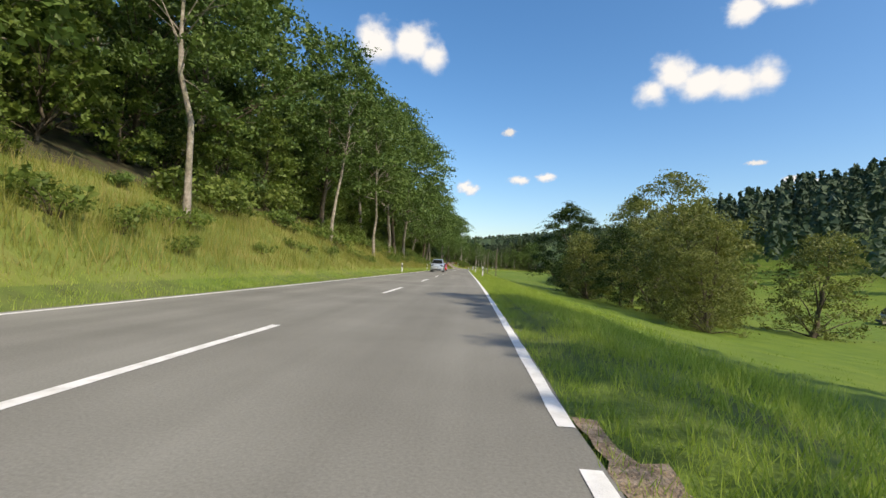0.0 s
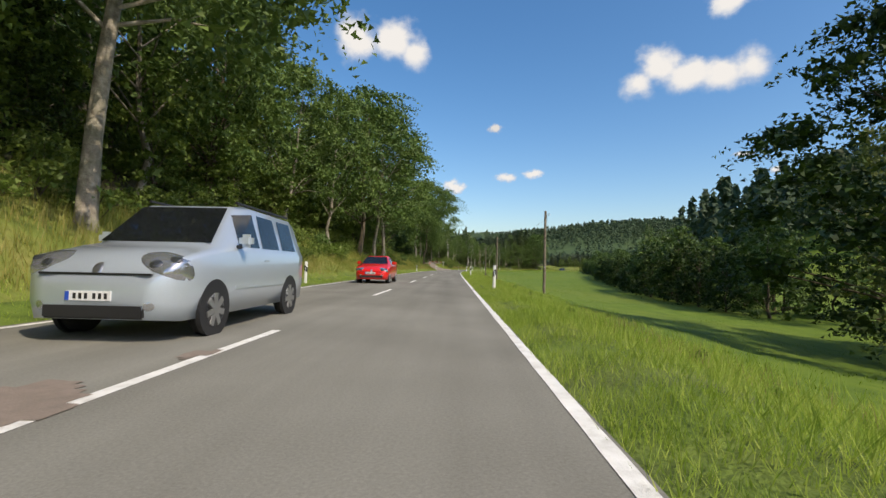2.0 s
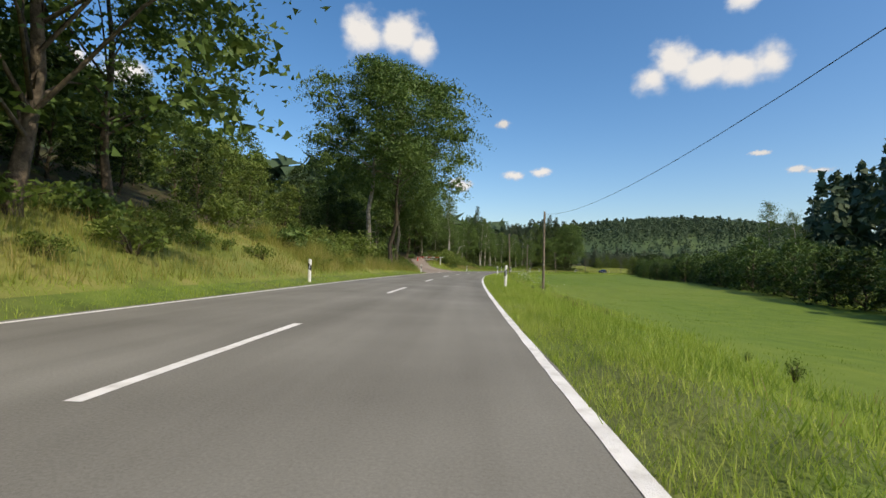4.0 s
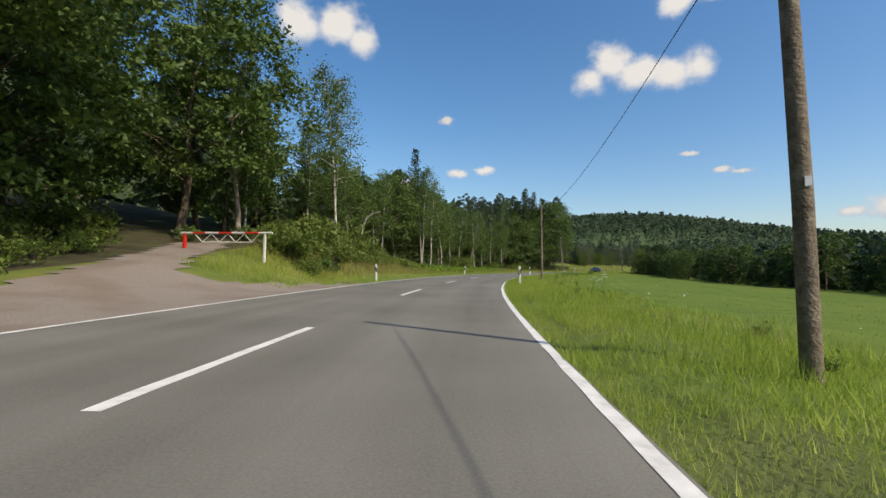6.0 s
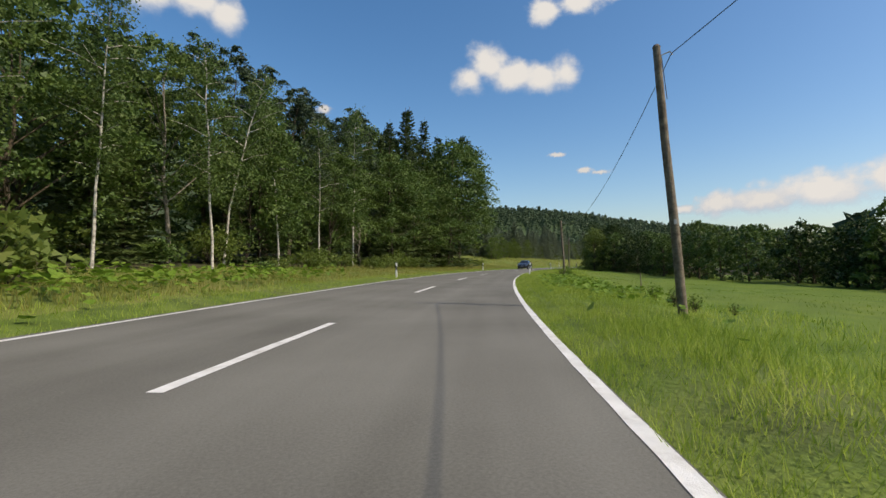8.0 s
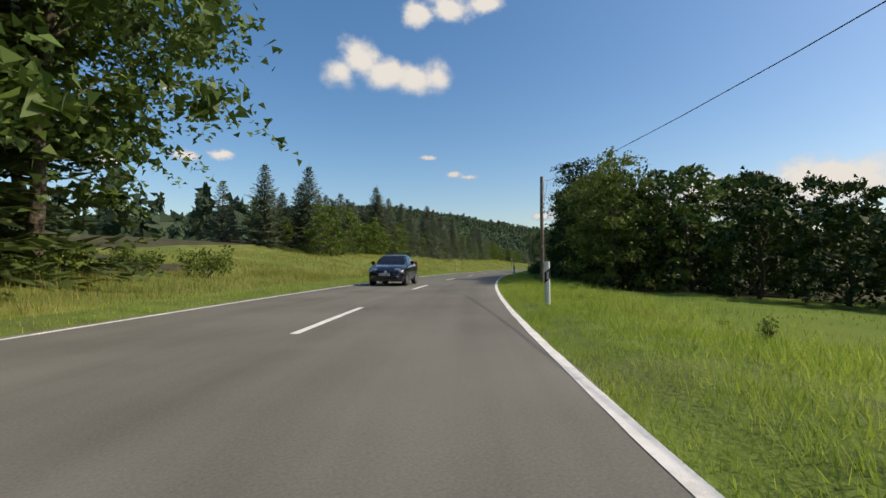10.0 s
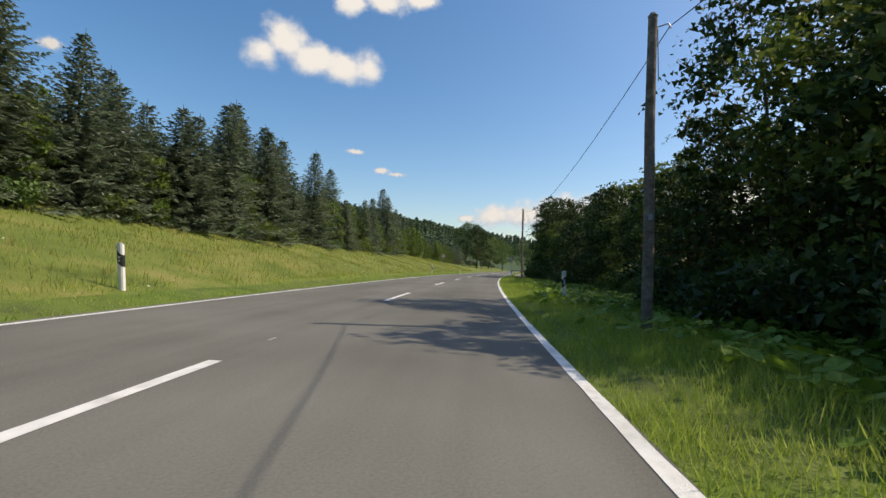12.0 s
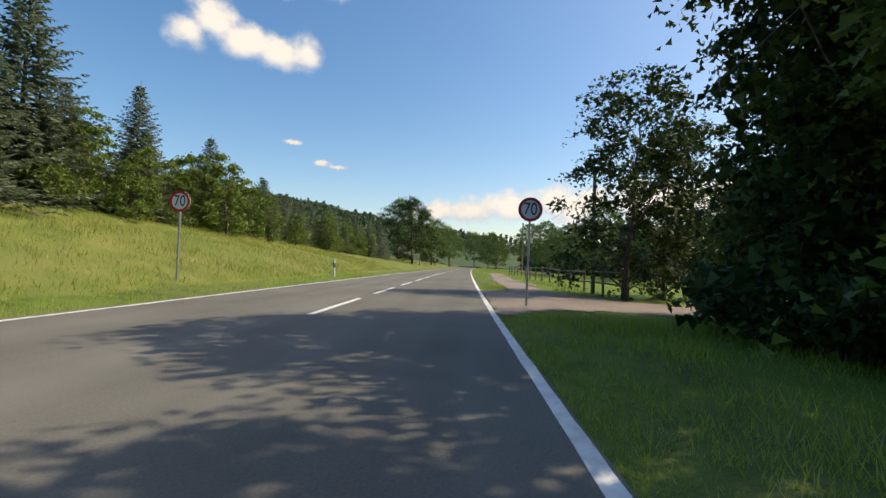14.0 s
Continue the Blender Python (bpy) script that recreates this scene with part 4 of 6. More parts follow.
# dense trees close on the right before the side path
TH_S = [322, 333, 338, 341, 343, 345, 347, 352, 355, 357, 360, 363, 366, 370, 374, 378, 383, 387, 393, 398, 402, 406, 411]
TH_K = [.88, .88, .80, .78, .90, .82, .68, .56, .66, .95, 1.16, 1.12, .96, .96, 1.02, .80, .82, .84, .76, .70, .80, .94, 1.06]
TH_D = [9.0, 8.9, 9.0, 9.1, 9.2, 9.4, 9.6, 9.7, 9.9, 10.0, 10.3, 10.4, 10.6, 10.8, 11.2, 11.6, 11.8, 11.4, 10.8, 9.9, 9.4, 9.2, 9.4]
s = 322.0
while s < 411:
    d, k = float(np.interp(s, TH_S, TH_D)), float(np.interp(s, TH_S, TH_K))
    sparse = 366 < s < 379
    if sparse:
        plant("alder", s, d + rb.uniform(-.5, 1.6), k * rb.uniform(.72, 1.0), 2 if rb.random() < .5 else 0, group="roadside thicket")
    else:
        plant("alder", s, d + rb.uniform(-.4, .5), k * rb.uniform(.94, 1.05), 0 if 385 < s < 399 else None, group="roadside thicket")
        plant("hedge", s + 1.4, d + 3.4 + rb.uniform(-.6, .8), k * rb.uniform(.85, 1.0), 0, group="roadside thicket")
    plant("hedge", s + .4, d + (6 if sparse else 8) + rb.uniform(-1, 1), k * rb.uniform(.75, .95), group="roadside thicket")
    s += 3.4 if sparse else 2.5
for s, d, k in [(370, 10.9, .76), (374, 10.9, .76), (378, 11.4, .74), (383, 11.6, .64), (387, 11.4, .68), (334, 11.6, 1.02), (336.6, 11.9, 1.05), (339.2, 11.6, 1.04), (341.6, 11.8, 1.0), (345.6, 12.2, .86), (347.6, 12.8, .86), (349.8, 13.2, .84), (410.4, 10.8, 1.08), (412.0, 11.4, 1.1), (351.5, 12.6, .88), (353.5, 13.0, .90), (355.5, 13.2, .90)]:
    plant("alder", s, d, k, 0, group="roadside thicket")
# dark-leaved bushes along the thicket's foot, their leaf colour standing for shade
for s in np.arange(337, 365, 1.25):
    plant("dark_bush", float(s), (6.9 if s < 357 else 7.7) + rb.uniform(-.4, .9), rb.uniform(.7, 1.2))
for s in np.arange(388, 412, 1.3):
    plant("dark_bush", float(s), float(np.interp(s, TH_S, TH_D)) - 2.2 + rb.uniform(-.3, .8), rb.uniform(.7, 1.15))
for s in np.arange(341, 408, 2.6):
    plant("bush", float(s), float(np.interp(s, TH_S, TH_D)) - 2.0 + rb.uniform(-.3, .4), rb.uniform(.4, .75))
for s, d, k, v in [(411.3, 9.6, 1.14, 1), (413.0, 12.0, 1.25, 0), (412.4, 10.6, .95, 1), (409.5, 13.4, 1.12, 1), (407, 13.8, 1.0, 1), (408, 15.5, 1.1, 0), (414.5, 16.5, 1.2, 0), (410, 16, 1.2, 1), (420.8, 8.8, 1.0, 1), (424, 13, 1.0, 0), (422.6, 11, .8, 0), (412.6, 8.4, .42, 2), (414.2, 10.6, .6, 2), (410.5, 8.4, .5, 0), (411.6, 9.0, .6, 2), (413.4, 11.2, .8, 1), (414.6, 13.4, .9, 2)]:
    plant("alder", s, d, k, v, group="roadside thicket")
# trees further down the road
for s, d, kind, k, v in [(499, -9.2, "willow", 1.0, 2), (507, -8.5, "beech", .75, 0), (530, -7, "beech", .8, 1), (548, -10, "willow", .9, 2), (520, -16, "oak", .9, 0), (560, 8, "beech", .8, 0),
                         (545, 10, "oak", .75, 1), (575, -6, "oak", .9, 0), (590, 9, "oak", .9, 1), (610, -8, "beech", .9, 1), (470, 22, "oak", .65, 0), (482, 20, "oak", .7, 1), (494, 19, "beech", .7, 2),
                         (506, 20, "oak", .7, 0), (518, 17, "beech", .7, 1), (458, 27, "oak", .7, 1), (447, 30, "oak", .75, 0), (620, 3, "oak", 1, 0), (630, 14, "oak", 1, 1), (628, -12, "beech", 1, 0)]:
    plant(kind, s, d, k, v)
plant("birch", 0, 0, 1.4, 2, world_xy=(68, 226, -1.5))
plant("birch", 0, 1, 1.3, 0, world_xy=(72, 223, -1.5))
plant("birch", 0, 2, 1.2, 1, world_xy=(75, 229, -1.5))


# ---------------------------------------------------------------- far woods
def far_woods(name, seed, zone, count, H, conifer, mat, label, per=20, flake=1.0):
    """Many distant crowns over the hills, each a spire or dome of leafy flakes."""
    rng = np.random.default_rng(seed)
    P = []
    while len(P) < count:
        q = zone(rng)
        if q is not None:
            P.append(q)
    P = np.array(P)
    h = H * rng.uniform(0.7, 1.2, count)
    t = rng.uniform(0.05, 1, (count, per))
    if conifer:
        r = (1 - t) * 0.20 * h[:, None] + 0.15
    else:
        r = np.sin(np.pi * np.clip(t * 0.85 + 0.12, 0, 1)) ** 0.6 * 0.30 * h[:, None]
    a = rng.uniform(0, 6.2832, (count, per))
    rr = r * rng.uniform(0.6, 1.05, (count, per))
    c = np.stack([P[:, None, 0] + rr * np.cos(a), P[:, None, 1] + rr * np.sin(a), P[:, None, 2] + t * h[:, None]], -1).reshape(-1, 3)
    size = np.repeat(h * (0.17 if conifer else 0.20) * flake, per)
    n = len(c)
    nrm = np.stack([np.cos(a).ravel(), np.sin(a).ravel(), np.full(n, 0.7 if not conifer else 0.5)], 1) + rng.normal(0, .4, (n, 3))
    nrm /= np.linalg.norm(nrm, axis=1)[:, None]
    ax = np.cross(nrm, rng.normal(size=(n, 3)))
    ax /= np.linalg.norm(ax, axis=1)[:, None]
    bx = np.cross(nrm, ax)
    s = size[:, None] * rng.uniform(.7, 1.3, (n, 1))
    v = np.stack([c - ax * s, c + bx * s * .9, c + ax * s * .9 - bx * s * .6], 1).reshape(-1, 3)
    ob = new(name, mesh_np(name, v, np.arange(3 * n).reshape(n, 3), mat))
    return tagged(ob, label, "woodland", kind="stuff")


def hill_zone(cx, cy, rx, ry):
    def f(rng):
        x, y = cx + rng.normal(0, rx), cy + rng.normal(0, ry)
        near = np.min((_x - x) ** 2 + (_y - y) ** 2)
        return (x, y, float(hills(x, y)) - 0.5) if near > 62 ** 2 else None
    return f


def slope_zone(s0, s1, d0, d1):
    def f(rng):
        s, d = rng.uniform(s0, s1), rng.uniform(d0, d1)
        x, y = xy(s, d)
        return (float(x), float(y), float(zat(s, d)) - 0.5)
    return f


far_woods("far_forest", 1, hill_zone(480, 1080, 190, 120), 1900, 15, False, m_far, "mixed forest covering the distant hills", 30, .62)
far_woods("far_forest", 2, hill_zone(950, 1200, 260, 140), 1100, 18, True, m_far_fir, "dark conifer forest on the distant ridge")
far_woods("far_forest", 7, hill_zone(130, 1330, 220, 140), 1100, 18, True, m_far_fir, "dark conifer forest on the distant ridge")
far_woods("far_forest", 3, hill_zone(140, 200, 48, 50), 800, 14, True, m_far_fir, "dark conifer forest on the hillside above the meadow", 54, .5)
far_woods("far_forest", 4, slope_zone(-30, 320, -100, -36), 620, 15, False, m_far, "leafy forest on the slope above the road")
far_woods("far_forest", 8, slope_zone(330, 640, -60, -30), 420, 6.5, True, m_far_fir, "dark conifers above the young plantation")
far_woods("far_forest", 5, hill_zone(460, 720, 130, 70), 900, 13, False, m_far, "low woodland at the end of the valley", 32, .6)
far_woods("far_forest", 6, slope_zone(250, 420, 34, 95), 380, 6.5, False, m_far, "woodland beyond the hedgerow")
far_woods("far_forest", 9, slope_zone(440, 640, 26, 100), 350, 10, False, m_far, "woodland at the end of the valley road")


# ---------------------------------------------------------------- grass and herbs
def blades(name, seed, s0, s1, d0, d1, per_m2, h, w, mat, label, falloff=None, lean=0.45, keep=None):
    rng = np.random.default_rng(seed)
    n = int((s1 - s0) * (d1 - d0) * per_m2)
    s, d = rng.uniform(s0, s1, n), rng.uniform(d0, d1, n)
    if falloff:
        ok = rng.uniform(size=n) < falloff(s, d)
        s, d = s[ok], d[ok]
    # tufts: thin where the noise is low
    x, y = xy(s, d)
    tuft = 0.5 + 0.5 * np.sin(x * 2.1 + 2 * np.sin(y * 1.3)) * np.sin(y * 2.4 + np.sin(x * 1.7))
    big = 0.5 + 0.5 * np.sin(x * .31 + 1.5 * np.sin(y * .23)) * np.cos(y * .27)
    ok = rng.uniform(size=len(s)) < 0.45 + 0.55 * tuft
    if keep is not None:
        ok &= keep(s, d)
    s, d, x, y, tuft, big = s[ok], d[ok], x[ok], y[ok], tuft[ok], big[ok]
    n = len(s)
    z = zat(s, d) - 0.02
    hh = h * rng.uniform(0.5, 1.2, n) * (0.6 + 0.5 * tuft) * (0.7 + 0.5 * big)
    a = rng.uniform(0, 6.2832, n)
    dx, dy = np.cos(a), np.sin(a)
    ww = w * rng.uniform(0.6, 1.4, n)
    ln = lean * hh * rng.uniform(0.2, 1.2, n)
    b = rng.uniform(0, 6.2832, n)
    lx, ly = np.cos(b) * ln, np.sin(b) * ln
    v = np.stack([np.stack([x - dx * ww / 2, y - dy * ww / 2, z], 1), np.stack([x + dx * ww / 2, y + dy * ww / 2, z], 1),
                  np.stack([x + lx, y + ly, z + hh], 1)], 1).reshape(-1, 3)
    f = np.arange(3 * n).reshape(n, 3)
    ob = new(name, mesh_np(name, v, f, mat))
    return tagged(ob, label, "grass", kind="stuff")


def off_road(s, d):
    ok = ~((d < 0) & (s > 174) & (s < 201) & (d > -4.4 - (s - 174) * .33 - np.maximum(s - 194, 0) * .3) & (d > -14))
    ok |= (d < -4.6) & (s > 196.5) & (d > -8.8) & (s < 206)
    ok &= ~((d > 0) & (s > 412.4) & (s < 421.5))
    ok &= ~((d > 4.6) & (d < 6.9) & (s > 420) & (s < 470))
    return ok


L_V = "green verge grass beside the asphalt"
blades("verge_grass", 1, -3, 425, 3.43, 4.6, 950, .17, .009, m_blade, L_V, lean=.7, keep=off_road)
blades("verge_grass", 2, -3, 425, 4.5, 7.0, 380, .25, .013, m_blade, L_V, lambda s, d: 1.15 - (d - 4.5) * .16, lean=.7, keep=off_road)
blades("verge_grass", 10, -3, 425, 6.8, 9.4, 95, .28, .018, m_blade, L_V, lambda s, d: 1.2 - (d - 6.8) * .4, lean=.6, keep=off_road)
blades("verge_grass", 3, 0, 440, -5.4, -3.8, 170, .17, .013, m_blade, L_V, lean=.6, keep=off_road)
blades("verge_grass", 9, 425, 560, 3.6, 12, 8, .3, .03, m_blade, L_V, keep=off_road)
blades("bank_grass", 4, 0, 178, -10.5, -5.0, 85, .58, .019, m_blade_dry, "tall half-dry grass on the roadside bank", keep=off_road)
blades("bank_grass", 5, 200, 325, -10.5, -5.0, 70, .36, .018, m_blade_dry, "tall half-dry grass on the roadside bank", keep=off_road)
blades("bank_grass", 8, 202, 228, -9.5, -4.9, 60, .75, .02, m_blade_dry, "tall half-dry grass on the roadside bank", keep=off_road)
blades("bank_grass", 11, 144, 172, -9.8, -5.3, 150, 1.15, .019, m_blade_dry, "tall half-dry grass on the roadside bank", keep=off_road)
blades("bank_grass", 12, -2, 132, -8.5, -5.2, 45, .85, .018, m_blade_dry, "tall half-dry grass on the roadside bank", keep=off_road)
blades("dry_grass", 13, 40, 345, 5.2, 8.2, 34, .34, .014, m_straw, "straw-coloured dry tufts in the verge", keep=lambda s, d: np.sin(s * .43 + 2 * np.sin(d * 1.1)) * np.sin(s * .17 + d) > .45)
blades("dry_grass", 14, 205, 228, -9.5, -5.3, 70, .7, .018, m_straw, "straw-coloured tall dry grass on the bank", keep=off_road)
blades("bank_grass", 16, 196, 206, -9.5, -4.5, 120, .45, .016, m_blade, "green grass on the rise beside the track", keep=off_road)
blades("bank_grass", 6, 318, 460, -17.5, -5.0, 46, .32, .02, m_blade_dry, "tall half-dry grass on the meadow slope", keep=off_road)
blades("bank_grass", 15, 318, 460, -17.5, -5.0, 26, .26, .018, m_blade, "green grass on the meadow slope", keep=off_road)
blades("meadow_grass", 7, 10, 330, 8.0, 26, 20, .09, .02, m_blade_meadow, "short green meadow grass", lambda s, d: 1.1 - (d - 8) * .04)


def herbs(name, seed, spots, leaf, mat, label, high=.45):
    """Broad round leaves on short stalks, crowded in patches: (s, d, radius s, radius d, number)."""
    rng = np.random.default_rng(seed)
    V, F = [], []
    base = 0
    for s0, d0, rs, rd, n in spots:
        s, d = rng.normal(s0, rs / 2, n), rng.normal(d0, rd / 2, n)
        d = np.where(d > 0, np.maximum(d, 3.95 + rng.uniform(0, .5, n)), np.minimum(d, -4.3))
        x, y = xy(s, d)
        z = zat(s, d) + rng.uniform(.12, high, n) * (.5 + .5 * np.clip(np.abs(d) - 4, 0, 1))
        r = leaf * rng.uniform(.5, 1.3, n)
        tilt = rng.normal(0, .32, (n, 2))
        a0 = rng.uniform(0, 6.28, n)
        ring = np.arange(10) * 6.2832 / 10
        rad = np.array([.42, .92, 1.08, .97, 1.0, 1.06, 1.0, .97, 1.08, .92])
        ang = a0[:, None] + ring[None]
        px, py = r[:, None] * rad * np.cos(ang), r[:, None] * rad * np.sin(ang)
        pz = px * tilt[:, :1] + py * tilt[:, 1:] + r[:, None] * (0.10 + 0.09 * np.cos(5 * ring + a0[:, None]))
        outer = np.stack([x[:, None] + px, y[:, None] + py, z[:, None] + pz], -1)
        ctr = np.stack([x, y, z - 0.12 * r], -1)[:, None]
        v = np.concatenate([ctr, outer], 1).reshape(-1, 3)
        i = base + np.arange(n)[:, None] * 11
        f = np.concatenate([np.stack([i[:, 0], i[:, 0] + 1 + 2 * k, i[:, 0] + 1 + (2 * k + 1) % 10, i[:, 0] + 1 + (2 * k + 2) % 10], 1) for k in range(5)])
        V.append(v)
        F.append(f)
        base += 11 * n
    ob = new(name, mesh_np(name, np.concatenate(V), np.concatenate(F), mat))
    return tagged(ob, label, "herbs", kind="stuff")


herbs("butterbur_patch", 1, [(261, 6.2, 9, 1.5, 1000), (270, 6.7, 8, 1.4, 600), (371, 7.4, 8, 1.3, 1900), (358, 7.4, 12, 1.3, 900), (345, 7.2, 12, 1.2, 500), (334, 6.8, 8, 1, 400), (385, 7.0, 8, .8, 300)], .075, m_herb, "broad-leaved butterbur crowding the verge", .3)
herbs("butterbur_patch", 3, [(369, 6.0, 7, 1.7, 800), (373, 7.0, 5, 1.2, 300), (366.5, 5.4, 3, 1.2, 180), (355, 5.8, 8, 1.5, 420), (343, 5.7, 9, 1.4, 380)], .09, m_herb, "large soft butterbur leaves crowding the shaded verge", .30)
herbs("dock_patch", 2, [(232, -6.6, 10, 2.0, 900), (243, -6.8, 12, 2.0, 1000), (256, -7, 10, 1.8, 600), (224, -7.2, 6, 1.8, 300)], .10, m_herb, "broad green dock leaves on the verge", .5)
herbs("meadow_flowers", 5, [(160, 7.0, 9, 2.0, 120), (172, 7.5, 9, 1.6, 110), (195, 7.2, 10, 1.6, 40), (213, 7.6, 8, 2, 40), (238, 7.4, 8, 1, 20), (352, -8, 20, 5, 60), (385, -9, 20, 5, 80), (405, -9, 16, 5, 70), (60, -7, 30, 2, 20)], .026, m_umbel, "small white umbel blossoms in long grass", .75)


# ---------------------------------------------------------------- roadside posts, poles, signs
def guide_post(s, d, turn=0.0, lean=0.0, left=False, h=1.0, blue=False, first=[]):
    post = thing_of("guide_post", "white guide post, slanted black band" + (" and blue deer reflector" if blue else ", plastic"), "guide post", "guide posts")
    bm = bmesh.new()
    prof = [(-.06, -.035), (-.03, -.055), (.03, -.055), (.06, -.035), (.06, .03), (-.06, .03)]
    lo = [bm.verts.new((x, y, -.15)) for x, y in prof]
    hi = [bm.verts.new((x, y, h + (.045 if y < 0 else 0) - abs(x) * .25)) for x, y in prof]
    for i in range(6):
        bm.faces.new((lo[i], lo[(i + 1) % 6], hi[(i + 1) % 6], hi[i]))
    bm.faces.new(hi)
    part("body", bm, m_white_plastic, post)
    bm = bmesh.new()
    prof = [(-.0635, -.036), (-.0315, -.0585), (.0315, -.0585), (.0635, -.036), (.0635, .033), (-.0635, .033)]
    sl = -.45 if left else .45
    lo = [bm.verts.new((x, y, h - .42 + x * sl * 2)) for x, y in prof]
    hi = [bm.verts.new((x, y, h - .17 + x * sl * 2)) for x, y in prof]
    for i in range(6):
        bm.faces.new((lo[i], lo[(i + 1) % 6], hi[(i + 1) % 6], hi[i]))
    bm.faces.new(hi)
    bm.faces.new(lo[::-1])
    part("band", bm, m_black, post, "black slanted band")
    if left:
        bm = rod((0, -.057, h - .27), (0, -.064, h - .27), .026)
        rod((0, -.057, h - .34), (0, -.064, h - .34), .026, bm=bm)
        part("reflector", bm, m_silver_ref, post, "two round silver reflectors")
    else:
        part("reflector", box((.045, .008, .17), (0, -.061, h - .30), .003), m_silver_ref, post, "silver rectangular reflector")
    if blue:
        part("deer_reflector", box((.03, .07, .11), (.075, 0, h - .28), .006), m_blue_ref, post, "blue deer-warning reflector")
    p = spot(s, d)
    post.matrix_basis = pose(p.x, p.y, p.z, lean, -lean * .7, -math.degrees(heading(s)) + turn)
    return post


for s, d, blue, lean in [(49.3, 4.3, 0, 1), (80.6, 4.25, 0, -2), (175.1, 4.4, 1, 0), (206.2, 4.25, 1, 3), (231.0, 4.2, 1, 2), (279.1, 4.1, 1, -6), (365.2, 5.0, 0, 3), (403.7, 4.4, 0, -2), (308, 4.3, 0, 1), (337, 4.3, 0, 0), (110, 4.3, 0, 1), (142, 4.3, 0, -1)]:
    guide_post(s, d, 0, lean, False, .98, bool(blue))
for s, d, lean in [(49.4, -4.25, 1), (81.8, -4.3, -1), (108, -4.25, 1), (140, -4.3, 0), (173.2, -4.35, 1), (207.4, -4.25, 2), (236.4, -4.3, -5), (269.2, -4.3, 1), (303, -4.3, 0), (331, -4.4, 1), (360.3, -4.98, 4), (402.9, -4.5, -3), (428.5, -4.5, 2)]:
    guide_post(s, d, 0, lean, True, .95)


def pole(s, d, h, lean=(0, 0), arm=True):
    ob = thing_of("telephone_pole", "weathered round wooden telephone pole carrying one cable", "telephone pole", "telephone poles")
    lots = [([(0, 0, -.4), (0.01, 0, h * .3), (-.01, .01, h * .65), (0, 0, h)], [.096, .090, .083, .074])]
    under("shaft", tubes("shaft", lots, m_wood_pole, 14), ob)
    part("cap", rod((0, 0, h), (0, 0, h + .05), .084, .05), m_wood_pole, ob)
    bm = rod((.08, 0, h - .18), (.26, 0, h - .12), .012)
    rod((.26, 0, h - .12), (.30, 0, h - .20), .012, bm=bm)
    part("bracket", bm, m_galv, ob, "small steel cable bracket")
    part("cable_loop", rod((.09, .02, h - .2), (.12, .02, h - 1.1), .008), m_wire, ob)
    bm = bmesh.new()
    box((.07, .015, .1), (0, -.093, 1.9), .004, bm)
    part("number_plate", bm, m_galv, ob, "small blank metal tag")
    p = spot(s, d)
    ob.matrix_basis = pose(p.x, p.y, p.z, lean[0], lean[1], -math.degrees(heading(s)))
    return ob.matrix_basis @ Vector((.28, 0, h - .17))


tips = []
for s, d, h, lean in [(91.4, 8.5, 5.6, (0, .5)), (124, 8.3, 5.8, (0, 0)), (156.6, 8.0, 6.0, (0, -.3)), (185.1, 5.66, 5.72, (0, -2.4)), (218.1, 5.8, 5.95, (0, -1)), (249.9, 6.45, 5.55, (0, -4.4)),
                      (280.8, 7.0, 4.85, (2, -3.5)), (320, 5.6, 5.3, (0, 0)), (359.0, 5.22, 5.3, (0, 0)), (393.25, 5.34, 6.4, (0, -.6)), (424, 8.5, 5.4, (0, 0)), (455, 9, 6, (0, 0))]:
    tips.append(pole(s, d, h, lean))
for n, (a, b) in enumerate(zip(tips, tips[1:])):
    pts = [a.lerp(b, t) - Vector((0, 0, (1.25 if n in (2, 5) else 1.6 if n == 7 else 0.85) * 4 * t * (1 - t))) for t in np.linspace(0, 1, 13)]
    c = Vector((sum(p.x for p in pts) / 13, sum(p.y for p in pts) / 13, 0))
    ob = new("overhead_cable", tubes("overhead_cable", [([p - c for p in pts], [.009] * 13)], m_wire, 5))
    ob.location = c
    tagged(ob, "thin black cable strung between wooden poles", "cable", "overhead cables")


def text_mesh(word, size, mat, name):
    cu = bpy.data.curves.new(name, "FONT")
    cu.body, cu.size, cu.extrude, cu.align_x, cu.align_y = word, size, .001, "CENTER", "CENTER"
    tmp = new(name, cu)
    me = bpy.data.meshes.new_from_object(tmp.evaluated_get(bpy.context.evaluated_depsgraph_get()))
    bpy.data.objects.remove(tmp)
    me.materials.clear()
    me.materials.append(mat)
    return me


